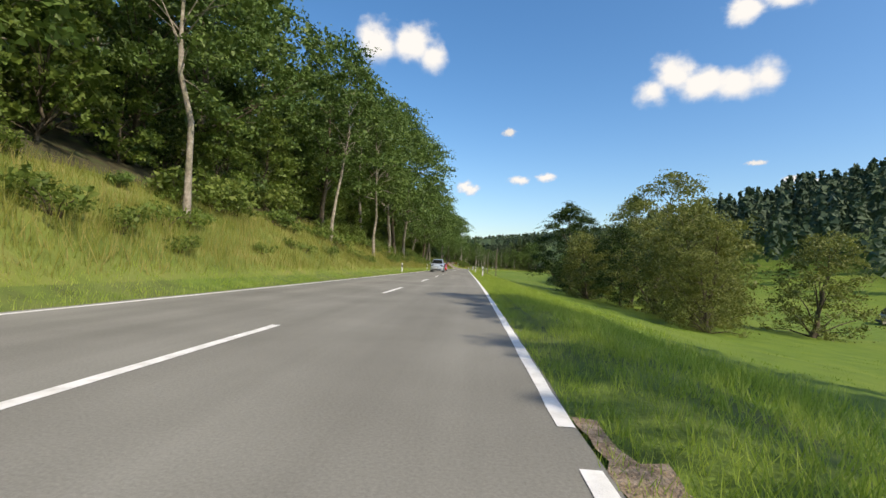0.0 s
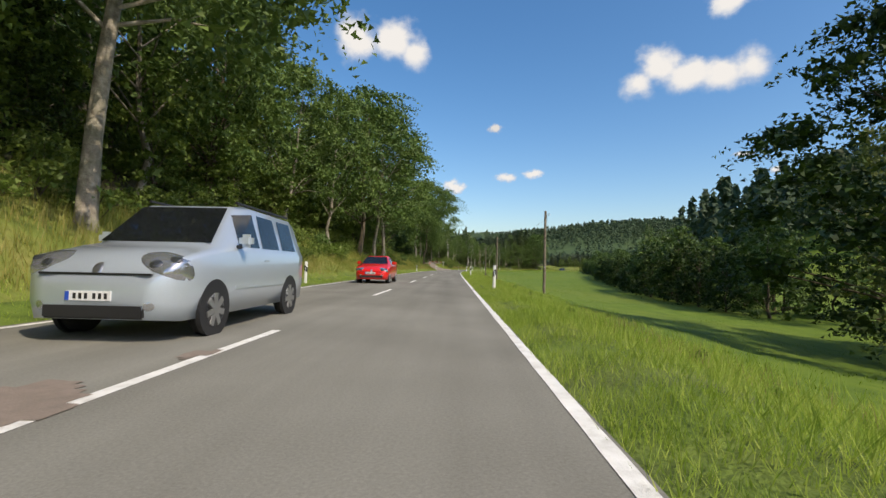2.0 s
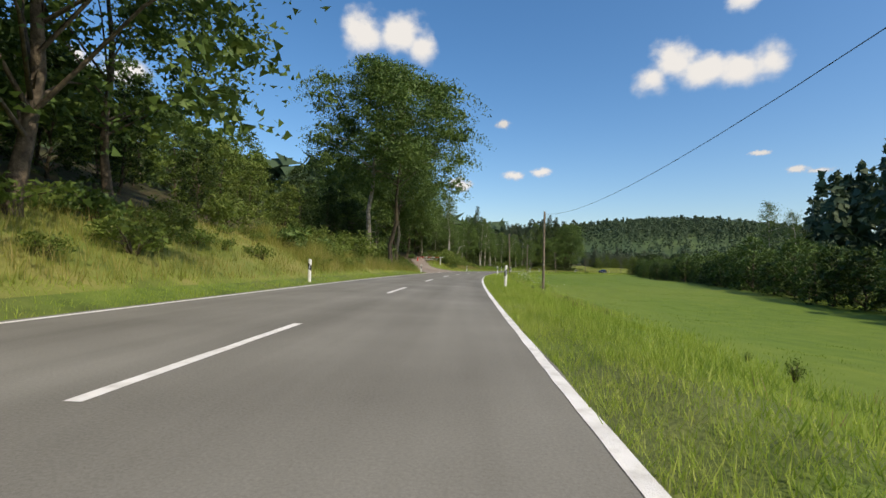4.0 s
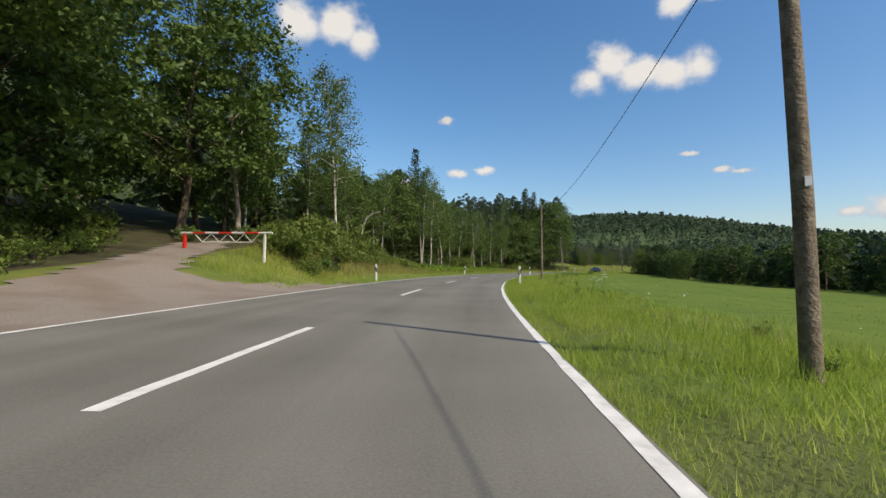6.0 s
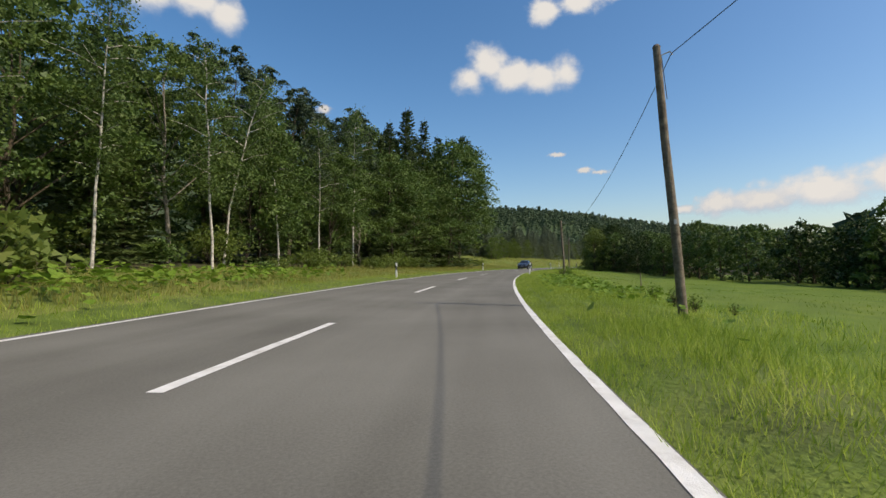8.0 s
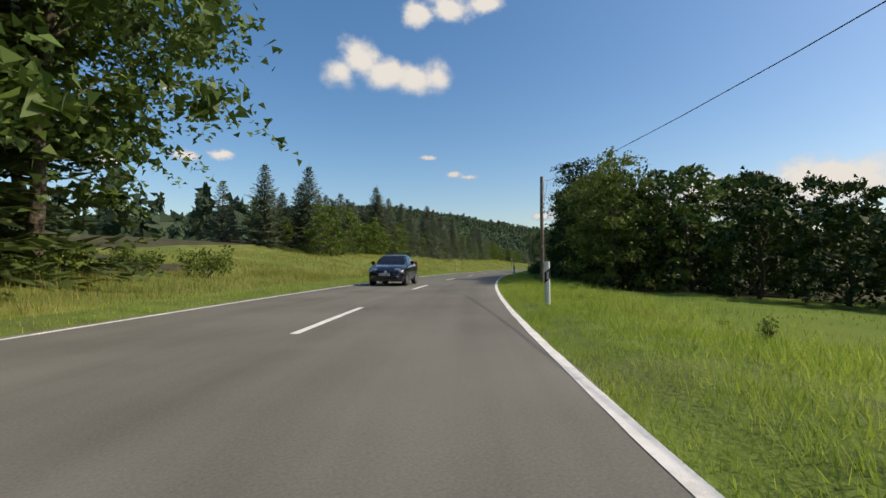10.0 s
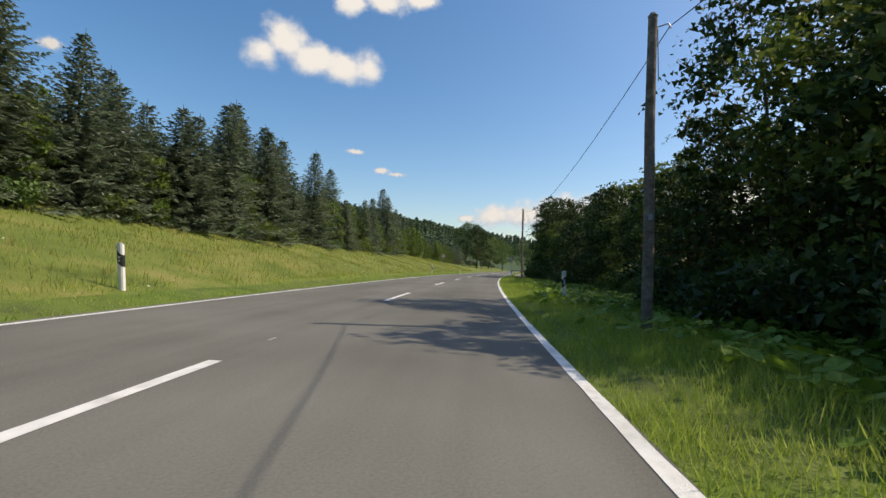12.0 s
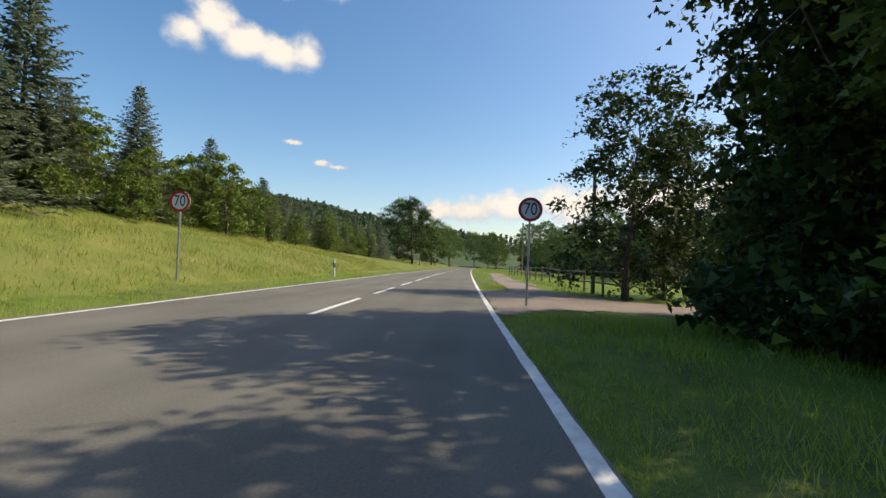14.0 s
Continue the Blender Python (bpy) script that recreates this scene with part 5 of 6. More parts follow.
def speed_sign(s, d, h, lean):
    sg = thing_of("speed_sign", "round red-rimmed 70 speed limit sign on steel post", "road sign", "speed limit signs")
    part("post", rod((0, .04, -.4), (0, .04, h + .28), .03, sides=12), m_galv, sg)
    part("plate", rod((0, .008, h), (0, -.002, h), .30, sides=48), m_sign_white, sg, "white round sign plate")
    bm = bmesh.new()
    for k in range(48):
        a, b = k * 2 * math.pi / 48, (k + 1) * 2 * math.pi / 48
        q = [bm.verts.new((r * math.cos(t), -.005, h + r * math.sin(t))) for r, t in ((.30, a), (.30, b), (.225, b), (.225, a))]
        bm.faces.new(q)
    bmesh.ops.remove_doubles(bm, verts=bm.verts, dist=.0005)
    part("rim", bm, m_sign_red, sg, "red ring")
    dig = under("digits", text_mesh("70", .44, m_black, "digits"), sg, "black number 70")
    dig.matrix_basis = pose(0, -.0065, h, 90, 0, 0) @ Matrix.Diagonal((.78, 1.0, 1, 1))
    bm = box((.07, .05, .03), (0, .025, h + .1))
    box((.07, .05, .03), (0, .025, h - .1), bm=bm)
    part("clamp", bm, m_galv, sg)
    p = spot(s, d)
    sg.matrix_basis = pose(p.x, p.y, p.z, 0, lean, -math.degrees(heading(s)))


speed_sign(415.8, -5.35, 2.25, 0)
speed_sign(414.6, 4.3, 2.40, 1.0)


def barrier():
    b = thing_of("forest_barrier", "red and white steel forest barrier across a track", "barrier")
    for x, m, n, w in ((0, m_red_paint, "pivot_post", .075), (4.4, m_white_paint, "rest_post", .05)):
        part(n, box((w * 2, w * 2, 1.35), (x, 0, .45), .012), m, b, "red pivot post" if x == 0 else "white rest post")
    for k in range(7):
        part("beam", rod((-.25 + k * .72, 0, 1.16), (-.25 + (k + 1) * .72, 0, 1.16), .05, sides=12), m_red_paint if k in (1, 3, 5) else m_white_paint, b, "painted beam section")
    part("lower_rail", rod((1.0, 0, .72), (3.7, 0, .72), .022), m_white_paint, b)
    xs = [.55, 1.0, 1.5, 1.95, 2.4, 2.85, 3.3, 3.7, 4.1]
    for k in range(8):
        z0, z1 = (1.12, .72) if k % 2 == 0 else (.72, 1.12)
        part("strut", rod((xs[k], 0, z0), (xs[k + 1], 0, z1), .018), m_white_paint, b)
    p, q = spot(201.3, -12.1), spot(200.9, -7.6)
    a = math.degrees(math.atan2(q.y - p.y, q.x - p.x))
    b.matrix_basis = pose(p.x, p.y, (p.z + q.z) / 2 - .05, 0, 0, a)
    w = thing_of("stone_block", "pale upright stone block beside the barrier", "stone")
    part("block", box((.6, .4, .75), (0, 0, .3), .06), m_white_plastic, w)
    r = spot(204.6, -8.4)
    w.matrix_basis = pose(r.x, r.y, r.z, 0, 0, 20)


barrier()


def curved_stem():
    ob = thing_of("bent_trunk", "bare pale tree trunk bent over in an arch", "tree")
    pts = [(0, 0, -.2), (0.0, 0, 1.2), (.15, 0, 2.2), (.5, 0, 2.95), (1.0, 0, 3.3), (1.7, .1, 3.45)]
    under("trunk", tubes("trunk", [(pts, [.085, .08, .07, .06, .045, .02])], m_birch_bark, 8), ob)
    p = spot(217, -9.0)
    ob.matrix_basis = pose(p.x, p.y, p.z, 0, 0, -20)


curved_stem()


def fence():
    f = thing_of("wooden_fence", "weathered wooden post-and-rail fence along the path", "fence")
    pts = [spot(421 + 3 * k, 9.0 - .05 * k) for k in range(15)]
    for p in pts:
        part("post", rod(p - Vector((0, 0, .2)), p + Vector((0, 0, 1.15)), .06, .055, 8), m_wood_pole, f)
    for a, b in zip(pts, pts[1:]):
        for z in (.5, 1.0):
            part("rail", rod(a + Vector((0, 0, z)), b + Vector((0, 0, z + .02)), .04, .04, 7), m_wood_pole, f)


fence()


def stake(s, d, h, lean):
    ob = thing_of("fence_stake", "thin weathered wooden stake at the meadow edge", "stake", "meadow stakes")
    part("shaft", rod((0, 0, -.25), (.01, 0, h), .03, .024, 8), m_wood_pole, ob)
    part("wire_staple", rod((.02, 0, h - .12), (.045, 0, h - .12), .006), m_galv, ob)
    p = spot(s, d)
    ob.matrix_basis = pose(p.x, p.y, p.z, lean, lean * .6, 0)


for s_, d_, h_, l_ in [(157.4, 7.9, .55, 4), (228, 8.4, .8, -3), (246.8, 8.6, .8, 2), (262, 9.0, .8, -2)]:
    stake(s_, d_, h_, l_)


def hogweed(s, d, h, turn):
    ob = thing_of("hogweed", "tall hogweed stalk with flat pale seed heads", "plant", "hogweed in the verge")
    rng = np.random.default_rng(int(s * 10))
    heads = [(0, 0, h), (.16, .05, h * .88), (-.12, .1, h * .8)]
    lots = [([(0, 0, -.1), (.01, 0, h * .5), heads[0]], [.012, .010, .006])]
    lots += [([(.01, 0, h * .55), (x * .6, y * .6, z - .12), (x, y, z)], [.007, .006, .004]) for x, y, z in heads[1:]]
    under("stem", tubes("stem", lots, m_herb, 6), ob)
    for x, y, z in heads:
        a, r = rng.uniform(0, 6.28, 90), .095 * np.sqrt(rng.uniform(0, 1, 90))
        pts = np.stack([x + r * np.cos(a), y + r * np.sin(a), z + .03 - r * r * 3 + rng.normal(0, .006, 90)], 1)
        under("umbel", leaves("umbel", pts, .024, m_umbel, rng, flat=.8), ob, "flat pale umbel of small blossoms")
    pts = np.stack([rng.normal(0, .13, 26), rng.normal(0, .13, 26), rng.uniform(.05, h * .45, 26)], 1)
    under("foliage", leaves("foliage", pts, .15, m_herb, rng, flat=.5), ob)
    p = spot(s, d)
    ob.matrix_basis = pose(p.x, p.y, p.z, 2, -2, turn)


for s_, d_, h_, t_ in [(230.6, 6.9, 1.15, 0), (231.4, 7.6, .95, 70), (162.5, 6.9, .8, 30), (165.2, 7.4, .9, 130), (168.1, 6.8, .75, 210), (171.0, 7.3, .85, 300), (198.5, 7.1, .85, 40), (203.2, 7.6, .8, 160), (288.5, 7.2, .9, 90)]:
    hogweed(s_, d_, h_, t_)


def log_pile():
    p0 = Vector((58, 62, -3.6))
    rg = random.Random(9)
    n = 0
    for row in range(7):
        for k in range(16 - row):
            lg = thing_of("log", "cut spruce log stacked in a pile", "log", "log pile")
            r = .2 + rg.uniform(-.03, .04)
            part("stem", rod((0, -2.2, 0), (0, 2.2, 0), r, r * .9, 10), m_bark_dark if rg.random() < .5 else m_logs, lg)
            part("cut_face", rod((0, -2.2, 0), (0, -2.215, 0), r * .93, sides=10), m_logs, lg, "pale sawn end")
            x = (k - 8 + row * .5) * .42
            lg.matrix_basis = pose(p0.x, p0.y, p0.z, 0, 0, -30) @ pose(x, 0, .22 + row * .36)
            n += 1


log_pile()


# ---------------------------------------------------------------- clouds, a far backdrop
def cloud(name, az, el, dist, wide, high, lobes, seed, grey=0.0):
    """A distant cloud bank: a sheet facing the road, its outline made by soft lobes broken up by noise."""
    m = bpy.data.materials.new(name)
    m.use_nodes = True
    n, l = m.node_tree.nodes, m.node_tree.links
    n.remove(n["Principled BSDF"])
    tc = n.new("ShaderNodeTexCoord")
    noi = n.new("ShaderNodeTexNoise")
    noi.inputs["Scale"].default_value, noi.inputs["Detail"].default_value, noi.inputs["Roughness"].default_value = 2.6, 7.0, 0.55
    mp = n.new("ShaderNodeMapping")
    mp.inputs["Location"].default_value = (seed * 3.7, seed * 1.3, seed)
    mp.inputs["Scale"].default_value = (wide / high, 1, 1)
    l.new(tc.outputs["UV"], mp.inputs["Vector"])
    l.new(mp.outputs[0], noi.inputs["Vector"])
    dens = None
    for cx, cy, rx, ry in lobes:
        a = n.new("ShaderNodeMapping")
        a.inputs["Location"].default_value = (-cx / rx, -cy / ry, 0)
        a.inputs["Scale"].default_value = (1 / rx, 1 / ry, 1)
        l.new(tc.outputs["UV"], a.inputs["Vector"])
        ln = n.new("ShaderNodeVectorMath")
        ln.operation = "LENGTH"
        l.new(a.outputs[0], ln.inputs[0])
        inv = n.new("ShaderNodeMath")
        inv.operation = "SUBTRACT"
        inv.inputs[0].default_value = 1.0
        l.new(ln.outputs["Value"], inv.inputs[1])
        if dens is None:
            dens = inv.outputs[0]
        else:
            mx = n.new("ShaderNodeMath")
            mx.operation = "SMOOTH_MAX"
            mx.inputs[2].default_value = 0.2
            l.new(dens, mx.inputs[0])
            l.new(inv.outputs[0], mx.inputs[1])
            dens = mx.outputs[0]
    ad = n.new("ShaderNodeMath")
    ad.operation = "MULTIPLY_ADD"
    ad.inputs[1].default_value = 1.5
    l.new(noi.outputs["Fac"], ad.inputs[0])
    l.new(dens, ad.inputs[2])
    al = n.new("ShaderNodeMapRange")
    al.interpolation_type = "SMOOTHSTEP"
    al.inputs["From Min"].default_value, al.inputs["From Max"].default_value = 0.80, 1.42
    l.new(ad.outputs[0], al.inputs["Value"])
    # the sheet glows by itself; sunlit tops and shaded bases are in its colour
    em = n.new("ShaderNodeEmission")
    rp = n.new("ShaderNodeValToRGB")
    rp.color_ramp.elements[0].color, rp.color_ramp.elements[1].color = (0.50, 0.60, 0.76, 1), (0.80, 0.82, 0.84, 1)
    sc = n.new("ShaderNodeMapRange")
    sc.inputs["From Min"].default_value, sc.inputs["From Max"].default_value = 0.85, 1.75
    lit = n.new("ShaderNodeMath")
    lit.operation = "ADD"
    up = n.new("ShaderNodeSeparateXYZ")
    l.new(tc.outputs["UV"], up.inputs[0])
    rise = n.new("ShaderNodeMapRange")
    rise.inputs["From Min"].default_value, rise.inputs["From Max"].default_value = 0.2, 0.7
    rise.inputs["To Min"].default_value, rise.inputs["To Max"].default_value = -0.15, 0.2
    l.new(up.outputs[1], rise.inputs["Value"])
    l.new(ad.outputs[0], lit.inputs[0])
    l.new(rise.outputs[0], lit.inputs[1])
    l.new(lit.outputs[0], sc.inputs["Value"])
    rp.color_ramp.elements[0].position, rp.color_ramp.elements[1].position = 0.0, 0.7
    l.new(sc.outputs[0], rp.inputs["Fac"])
    l.new(rp.outputs["Color"], em.inputs["Color"])
    em.inputs["Strength"].default_value = 0.95 - grey
    tr = n.new("ShaderNodeBsdfTransparent")
    ms = n.new("ShaderNodeMixShader")
    l.new(al.outputs[0], ms.inputs[0])
    l.new(tr.outputs[0], ms.inputs[1])
    l.new(em.outputs[0], ms.inputs[2])
    l.new(ms.outputs[0], n["Material Output"].inputs["Surface"])
    me = bpy.data.meshes.new(name)
    bm = bmesh.new()
    uvl = bm.loops.layers.uv.new("UVMap")
    q = [bm.verts.new(c) for c in ((-wide / 2, 0, -high / 2), (wide / 2, 0, -high / 2), (wide / 2, 0, high / 2), (-wide / 2, 0, high / 2))]
    fc = bm.faces.new(q)
    for lp, u in zip(fc.loops, ((0, 0), (1, 0), (1, 1), (0, 1))):
        lp[uvl].uv = u
    bm.to_mesh(me)
    bm.free()
    me.materials.append(m)
    ob = new("cloud", me)
    a = radians(az)
    ob.matrix_basis = pose(dist * math.sin(a), dist * math.cos(a), dist * math.tan(radians(el)), 0, 0, -az)
    ob.visible_shadow = False
    return tagged(ob, "white cumulus cloud in a blue sky", "cloud", "clouds", "structure")


cloud("cloud_main", 25.5, 20.9, 2600, 800, 400, [(.32, .64, .20, .36), (.20, .46, .15, .26), (.48, .48, .22, .28), (.66, .42, .19, .32), (.81, .48, .14, .32)], 1)
cloud("cloud_upper", 33.4, 27.3, 2900, 720, 300, [(.2, .4, .2, .35), (.45, .55, .28, .4), (.75, .65, .22, .3)], 2)
cloud("cloud_behind_wood", -10.5, 25.6, 2900, 700, 470, [(.3, .5, .26, .4), (.6, .55, .3, .42), (.8, .4, .18, .3)], 3)
cloud("cloud_over_bank", -39.0, 17.5, 2900, 560, 300, [(.3, .45, .28, .34), (.65, .5, .3, .36)], 10)
cloud("cloud_low", 6.9, 11.2, 3300, 420, 150, [(.25, .4, .24, .3), (.7, .55, .26, .3)], 4)
cloud("cloud_low_left", -1.1, 9.7, 3000, 200, 160, [(.5, .5, .42, .4)], 5)
cloud("cloud_wisp", 34.3, 10.2, 3000, 260, 80, [(.3, .6, .25, .3), (.65, .4, .3, .25)], 6, .1)
cloud("cloud_wisp", 30.3, 12.2, 3000, 150, 70, [(.5, .5, .4, .3)], 11, .1)
cloud("cloud_wisp", 3.8, 16.6, 2400, 120, 80, [(.5, .5, .4, .4)], 7, .15)
cloud("cloud_bank", 66, 7.6, 3600, 2700, 400, [(.1, .3, .14, .3), (.25, .4, .18, .4), (.42, .42, .2, .45), (.6, .5, .2, .5), (.8, .55, .25, .5)], 8)
cloud("cloud_bank", 48, 6.4, 3600, 760, 230, [(.14, .3, .12, .2), (.38, .4, .2, .36), (.72, .45, .26, .42)], 9, .05)


# ---------------------------------------------------------------- cars
from mathutils.bvhtree import BVHTree


def car(name, label, L, W, H, paint, s, d, cat, stations, glass, wheel_x, wheel_r, lamp=(.265, .115), intake=(.54, .13, .38), rails=False):
    """A car that faces against the drive. stations: x from the nose, floor, sill-to-shoulder, roof, half widths low, shoulder, roof."""
    ob = thing_of(name, label, cat)

    def ring(st, grow=0.0):
        x, zf, zs, zr, wl_, ws, wr = st
        return [(x, -wl_ - grow, zf), (x, -ws - grow, zf + (zs - zf) * .38), (x, -ws - grow, zs - .06), (x, -ws + .03 - grow, zs), (x, -wr - grow, zr - .05), (x, -wr * .82, zr + grow),
                (x, wr * .82, zr + grow), (x, wr + grow, zr - .05), (x, ws - .03 + grow, zs), (x, ws + grow, zs - .06), (x, ws + grow, zf + (zs - zf) * .38), (x, wl_ + grow, zf)]
    bm = bmesh.new()
    rings = [[bm.verts.new(p) for p in ring(st)] for st in stations]
    for a, b in zip(rings, rings[1:]):
        for i in range(12):
            bm.faces.new((a[i], a[(i + 1) % 12], b[(i + 1) % 12], b[i]))
    bm.faces.new(rings[0][::-1])
    bm.faces.new(rings[-1])
    edges = [e for e in bm.edges if e.calc_face_angle(0) > .5]
    bmesh.ops.bevel(bm, geom=edges, offset=.025, segments=2, affect="EDGES", clamp_overlap=True)
    shell = BVHTree.FromBMesh(bm)
    part("body", bm, paint, ob, smooth=True)

    def decal(name_, at_, into, a, b, tilt, lift, mat, parent, label):
        """An oval piece that follows the shell's surface, a little proud of it."""
        u = Vector((0, 0, 1)).cross(into).normalized()
        w = into.cross(u)
        if w.z < 0:
            w = -w
        bm2 = bmesh.new()
        rows = []
        for ri in range(5):
            row = []
            for k in range(20 if ri else 1):
                t = k * 2 * math.pi / 20
                p, q = a * ri / 4 * math.cos(t), b * ri / 4 * math.sin(t)
                p, q = p * math.cos(tilt) - q * math.sin(tilt), p * math.sin(tilt) + q * math.cos(tilt)
                o = Vector(at_) - into * .6 + u * p + w * q
                hit = shell.ray_cast(o, into)[0]
                hit = hit if hit is not None else Vector(at_) + u * p + w * q
                row.append(bm2.verts.new(hit - into * (lift * (1 - (ri / 4) ** 4) + .004)))
            rows.append(row)
        for k in range(20):
            bm2.faces.new((rows[0][0], rows[1][k], rows[1][(k + 1) % 20]))
            for ri in range(1, 4):
                bm2.faces.new((rows[ri][k], rows[ri + 1][k], rows[ri + 1][(k + 1) % 20], rows[ri][(k + 1) % 20]))
        return part(name_, bm2, mat, parent, label, True)
    # side and end windows, laid just proud of the body
    for nm, i0, i1, t0, t1, side in glass:
        a, b = ring(stations[i0], .006), ring(stations[i1], .006)
        for sd in ((0, 1) if side == "side" else (2,)):
            bm = bmesh.new()
            if side == "side":
                lo, hi = (3, 4) if sd == 0 else (8, 7)
                A0, A1, B0, B1 = Vector(a[lo]), Vector(a[hi]), Vector(b[lo]), Vector(b[hi])
                def at(u, w):
                    return A0.lerp(B0, u).lerp(A1.lerp(B1, u), w)
                pts = [at(t0, .06), at(t1, .06), at(t1 - .02 * (t1 - t0), .88), at(t0 + .06 * (t1 - t0), .88)]
            else:
                A, B = stations[i0], stations[i1]
                pts = [Vector((A[0] + .03, -A[6] * .97, A[3])), Vector((A[0] + .03, A[6] * .97, A[3])), Vector((B[0] - .05, B[6] * .90, B[3] - .04)), Vector((B[0] - .05, -B[6] * .90, B[3] - .04))]
                nrm = (pts[1] - pts[0]).cross(pts[3] - pts[0]).normalized()
                nrm = nrm if nrm.z > 0 else -nrm
                pts = [p + nrm * .022 for p in pts]
            bm.faces.new([bm.verts.new(p) for p in pts])
            bmesh.ops.solidify(bm, geom=bm.faces[:], thickness=.006)
            part("windscreen" if side == "end" else "window", bm, m_glass, ob, "dark tinted glass")
    for x in wheel_x:
        for sg in (-1, 1):
            yw = sg * (W / 2 - .10)
            bm = bmesh.new()
            bmesh.ops.create_cone(bm, cap_ends=True, segments=28, radius1=wheel_r, radius2=wheel_r, depth=.2, matrix=pose(x, yw, wheel_r, 90))
            bmesh.ops.bevel(bm, geom=[e for e in bm.edges if e.calc_face_angle(0) > 1], offset=.03, segments=2, affect="EDGES")
            wh = part("wheel", bm, m_tyre, ob, "black tyre", True)
            part("arch", rod((x, sg * (W / 2 - .06), wheel_r + .02), (x, sg * (W / 2 + .002), wheel_r + .02), wheel_r + .055, sides=28), m_black, ob)
            bm = rod((x, yw + sg * .10, wheel_r), (x, yw + sg * .118, wheel_r), .06, sides=12)
            for k in range(7):
                a = k * 2 * math.pi / 7
                c, sn = math.cos(a), math.sin(a)
                box((.075, .014, wheel_r * .62), (x + sn * wheel_r * .36, yw + sg * .108, wheel_r + c * wheel_r * .36), turn=Matrix.Rotation(a, 4, "Y"), bm=bm)
            part("wheel_disc", rod((x, yw + sg * .092, wheel_r), (x, yw + sg * .102, wheel_r), wheel_r * .68, sides=28), m_silver_ref, wh)
            part("rim", bm, m_alloy, wh, "silver alloy wheel")
    x0 = stations[0][0]
    nose, hood = stations[1], stations[2]
    r1, r2, r3 = ring(stations[1], .012), ring(stations[2], .012), ring(stations[3], .012)
    for sg in (-1, 1):
        i3, i4, i5 = (3, 4, 5) if sg < 0 else (8, 7, 6)
        into = Vector((1, -sg * .62, -.42)).normalized()
        hl = decal("headlight", (hood[0] - .02, sg * (hood[5] - .20), hood[2] - .085), into, *lamp, -sg * .5, .022, m_lamp_shell, ob, "silvery clear-glass headlight")
        decal("lamp_lens", (hood[0] - .06, sg * (hood[5] - .31), hood[2] - .105), into, .085, .07, 0, .030, m_lens, hl, "dark round lamp lens")
        decal("lamp_lens", (hood[0] + .02, sg * (hood[5] - .14), hood[2] - .055), into, .085, .07, -sg * .42, .030, m_lens, hl, "dark round lamp lens")
        mz = stations[4][3] + .07
        bm = box((.13, .21, .19), (stations[4][0] + .47, sg * (W / 2 + .10), mz), .05)
        mirror = part("mirror", bm, paint, ob, "door mirror")
        part("mirror_foot", box((.07, .10, .05), (stations[4][0] + .49, sg * (W / 2 - .01), mz - .09), .015), m_black, mirror, "black mirror foot")
        decal("fog_light", (x0, sg * (W / 2 - .30), .42), Vector((1, -sg * .4, 0)).normalized(), .06, .05, 0, .004, m_lamp_shell, ob, "round fog light")
        part("door_handle", box((.2, .03, .03), (L * .56, sg * (W / 2 - .003), stations[5][2] - .16), .01), paint, ob)
        part("side_strip", box((L * .42, .012, .05), (L * .52, sg * (W / 2 + .002), .58), .004), paint, ob)
        part("tail_light", box((.05, .16, .4), (L - .04, sg * (W / 2 - .14), .95), .015), m_red_paint, ob, "red tail light")
    part("grille", box((.06, W * intake[0], intake[1]), (x0 + .012, 0, intake[2]), .02), m_black, ob, "dark lower air intake")
    part("upper_grille", box((.10, W * .70, .022), (x0 + .045, 0, nose[2] - .06), .008), m_black, ob, "dark slot under the bonnet")
    pl = part("licence_plate", box((.02, .52, .11), (x0 - .008, .05, .53), .004), m_plate, ob, "white plate with dark bars")
    part("plate_band", box((.004, .045, .10), (x0 - .020, .285, .53)), m_plate_blue, pl, "blue band")
    for k in range(6):
        part("plate_bar", box((.003, .035, .065), (x0 - .020, .20 - k * .065 - (.03 if k > 2 else 0), .53)), m_black, pl)
    if rails:
        for sg in (-1, 1):
            part("roof_rail", rod((L * .42, sg * W * .36, H + .03), (L * .92, sg * W * .36, H + .01), .02), m_black, ob, "black roof rail")
    decal("badge", (x0, 0, hood[2] - .13), Vector((1, 0, -.25)).normalized(), .06, .085, 0, .012, m_alloy, ob, "plain metal badge")
    x, y = xy(s, d)
    ob.matrix_basis = pose(float(x), float(y), .004, 0, 0, 90 - math.degrees(heading(s))) @ Matrix.Diagonal((1.02, 1.02, 1.02, 1))


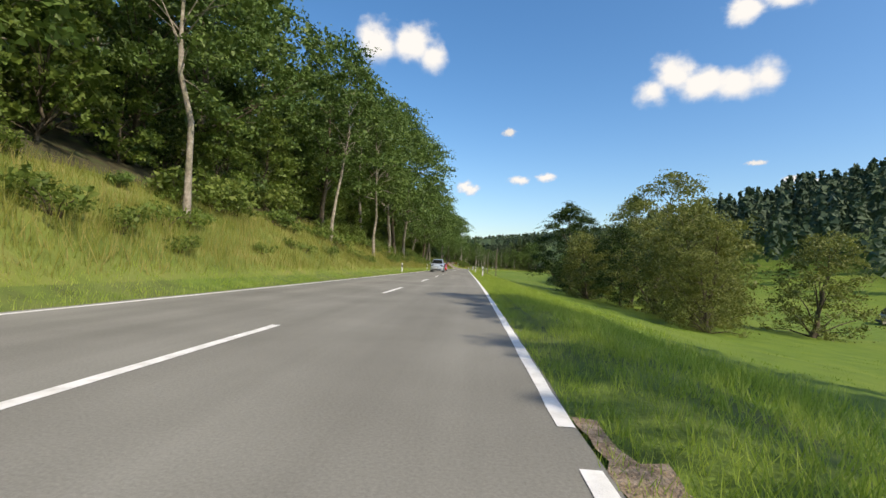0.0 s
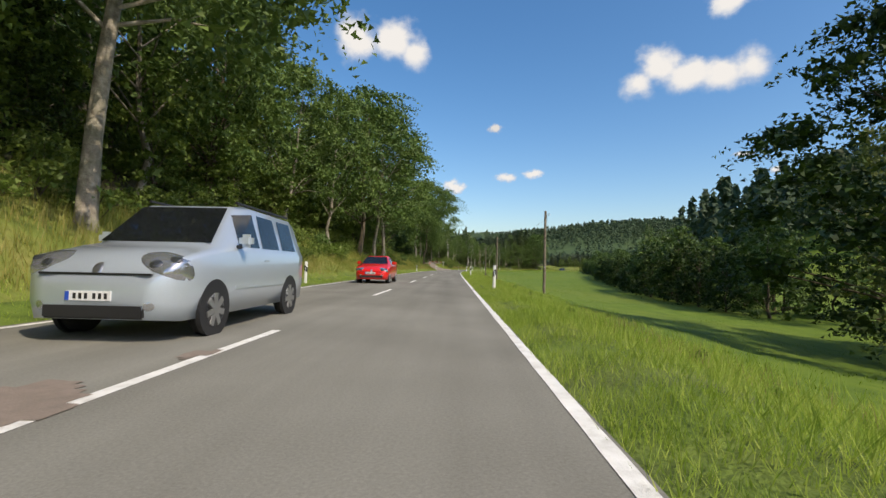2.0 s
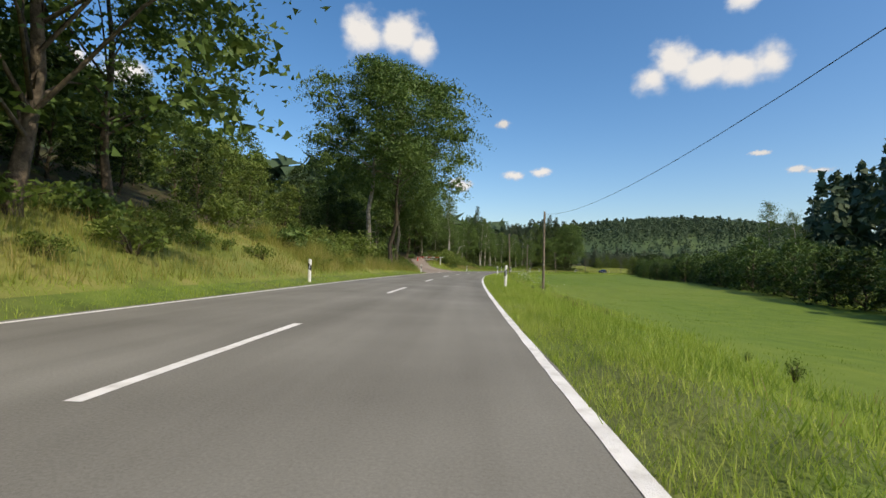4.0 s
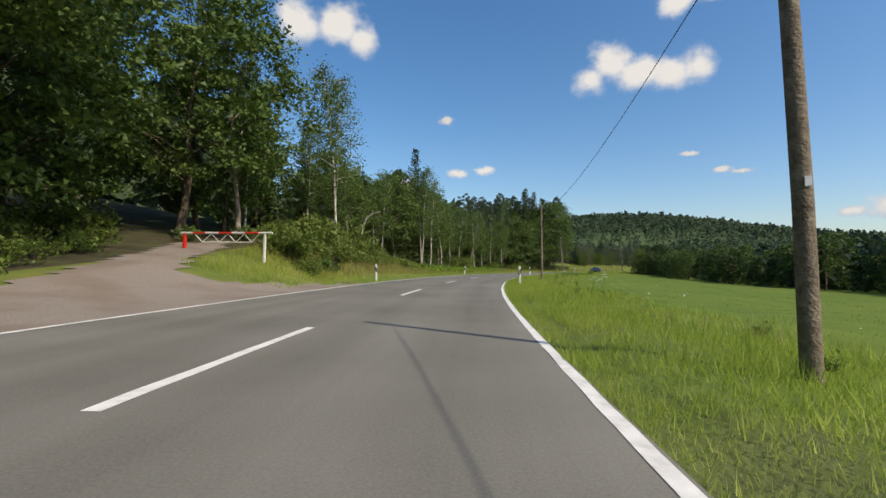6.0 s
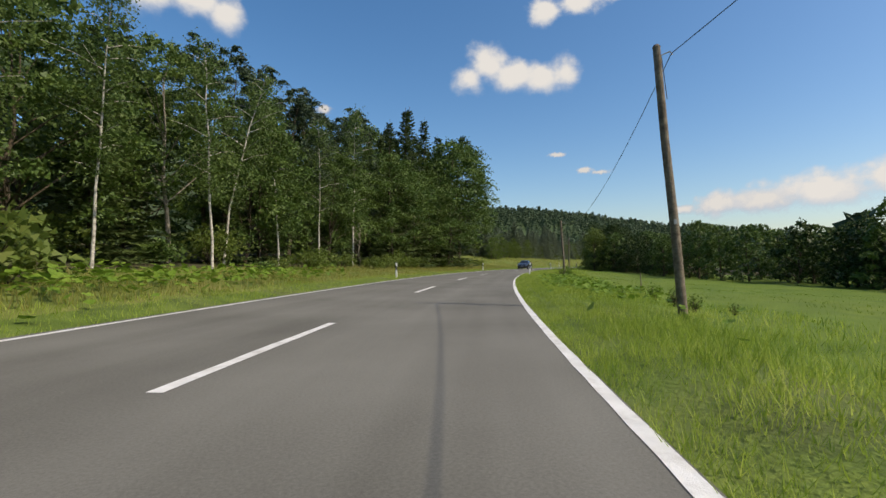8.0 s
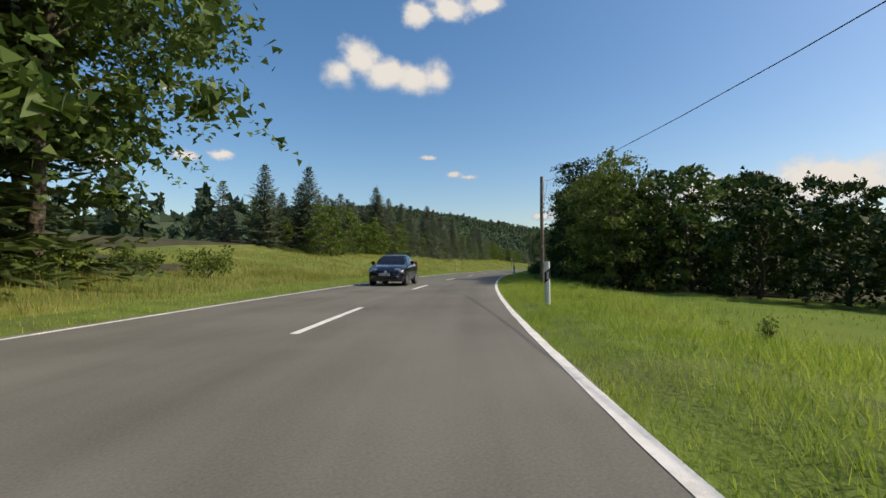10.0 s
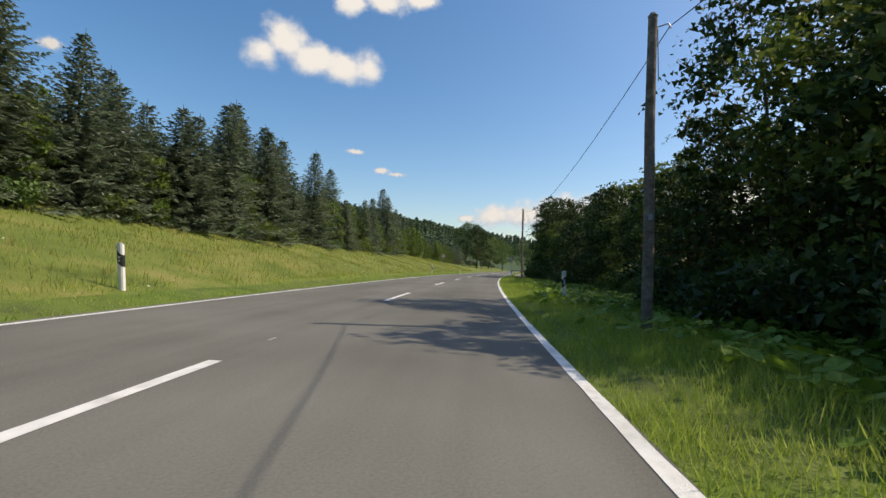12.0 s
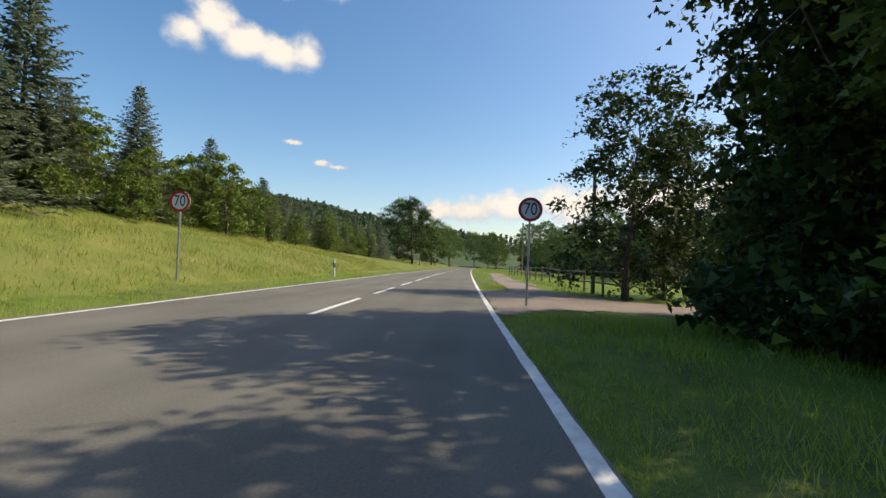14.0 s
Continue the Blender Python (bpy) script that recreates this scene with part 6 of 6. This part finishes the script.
m_van = material("silver_blue_paint", [(0.48, 0.55, 0.62), (0.51, 0.58, 0.65)], scale=60.0, rough=.28, metal=.45, spec=.5, coat=.9)
m_redcar = material("red_car_paint", [(0.60, 0.011, 0.010), (0.66, 0.013, 0.011)], scale=60.0, rough=.28, spec=.5, coat=1.0)
m_darkcar = plain("black_car_paint", (0.012, 0.014, 0.022), .22, .2, .5, .9)
car("van", "silver compact van with dark windows driving in the oncoming lane", 4.25, 1.86, 1.82, m_van, 66.1, -1.60, "car",
    [(-.10, .30, .70, .74, .52, .58, .50), (-.02, .26, .84, .88, .74, .80, .70), (.13, .24, .98, 1.02, .86, .91, .80), (.50, .24, 1.06, 1.11, .88, .93, .80), (.92, .24, 1.12, 1.18, .89, .93, .78),
     (1.66, .24, 1.13, 1.77, .89, .93, .70), (2.2, .24, 1.13, 1.84, .89, .93, .71), (3.9, .24, 1.13, 1.81, .89, .93, .71), (4.18, .26, 1.13, 1.72, .88, .92, .69), (4.25, .40, 1.0, 1.3, .84, .88, .68)],
    [("w", 4, 5, 0, 1, "end"), ("w", 5, 6, -.35, .95, "side"), ("w", 6, 7, .05, .47, "side"), ("w", 6, 7, .55, .95, "side")], (.78, 3.48), .32, lamp=(.30, .17), intake=(.62, .17, .36), rails=True)
SMALL = [(-.08, .26, .56, .60, .50, .56, .48), (0.0, .22, .66, .70, .70, .75, .66), (.14, .20, .78, .82, .79, .83, .74), (.5, .20, .88, .92, .82, .86, .74), (.98, .20, .94, .99, .83, .86, .72),
         (1.72, .20, .96, 1.42, .83, .86, .60), (2.3, .20, .97, 1.48, .83, .86, .58), (3.3, .20, .98, 1.42, .83, .86, .56), (3.75, .22, .98, 1.22, .82, .85, .58), (3.97, .35, .9, .98, .78, .82, .62)]
SWIN = [("w", 4, 5, 0, 1, "end"), ("w", 5, 6, -.5, .9, "side"), ("w", 6, 7, .05, .9, "side")]
car("red_car", "bright red small hatchback driving in the oncoming lane", 3.97, 1.70, 1.48, m_redcar, 84.8, -1.80, "car", SMALL, SWIN, (.72, 3.19), .31, lamp=(.25, .10), intake=(.70, .15, .36))
car("black_car", "dark blue-black hatchback driving in the oncoming lane", 3.97, 1.72, 1.48, m_darkcar, 318, -1.75, "car", SMALL, SWIN, (.72, 3.19), .31, lamp=(.25, .10), intake=(.70, .15, .36))
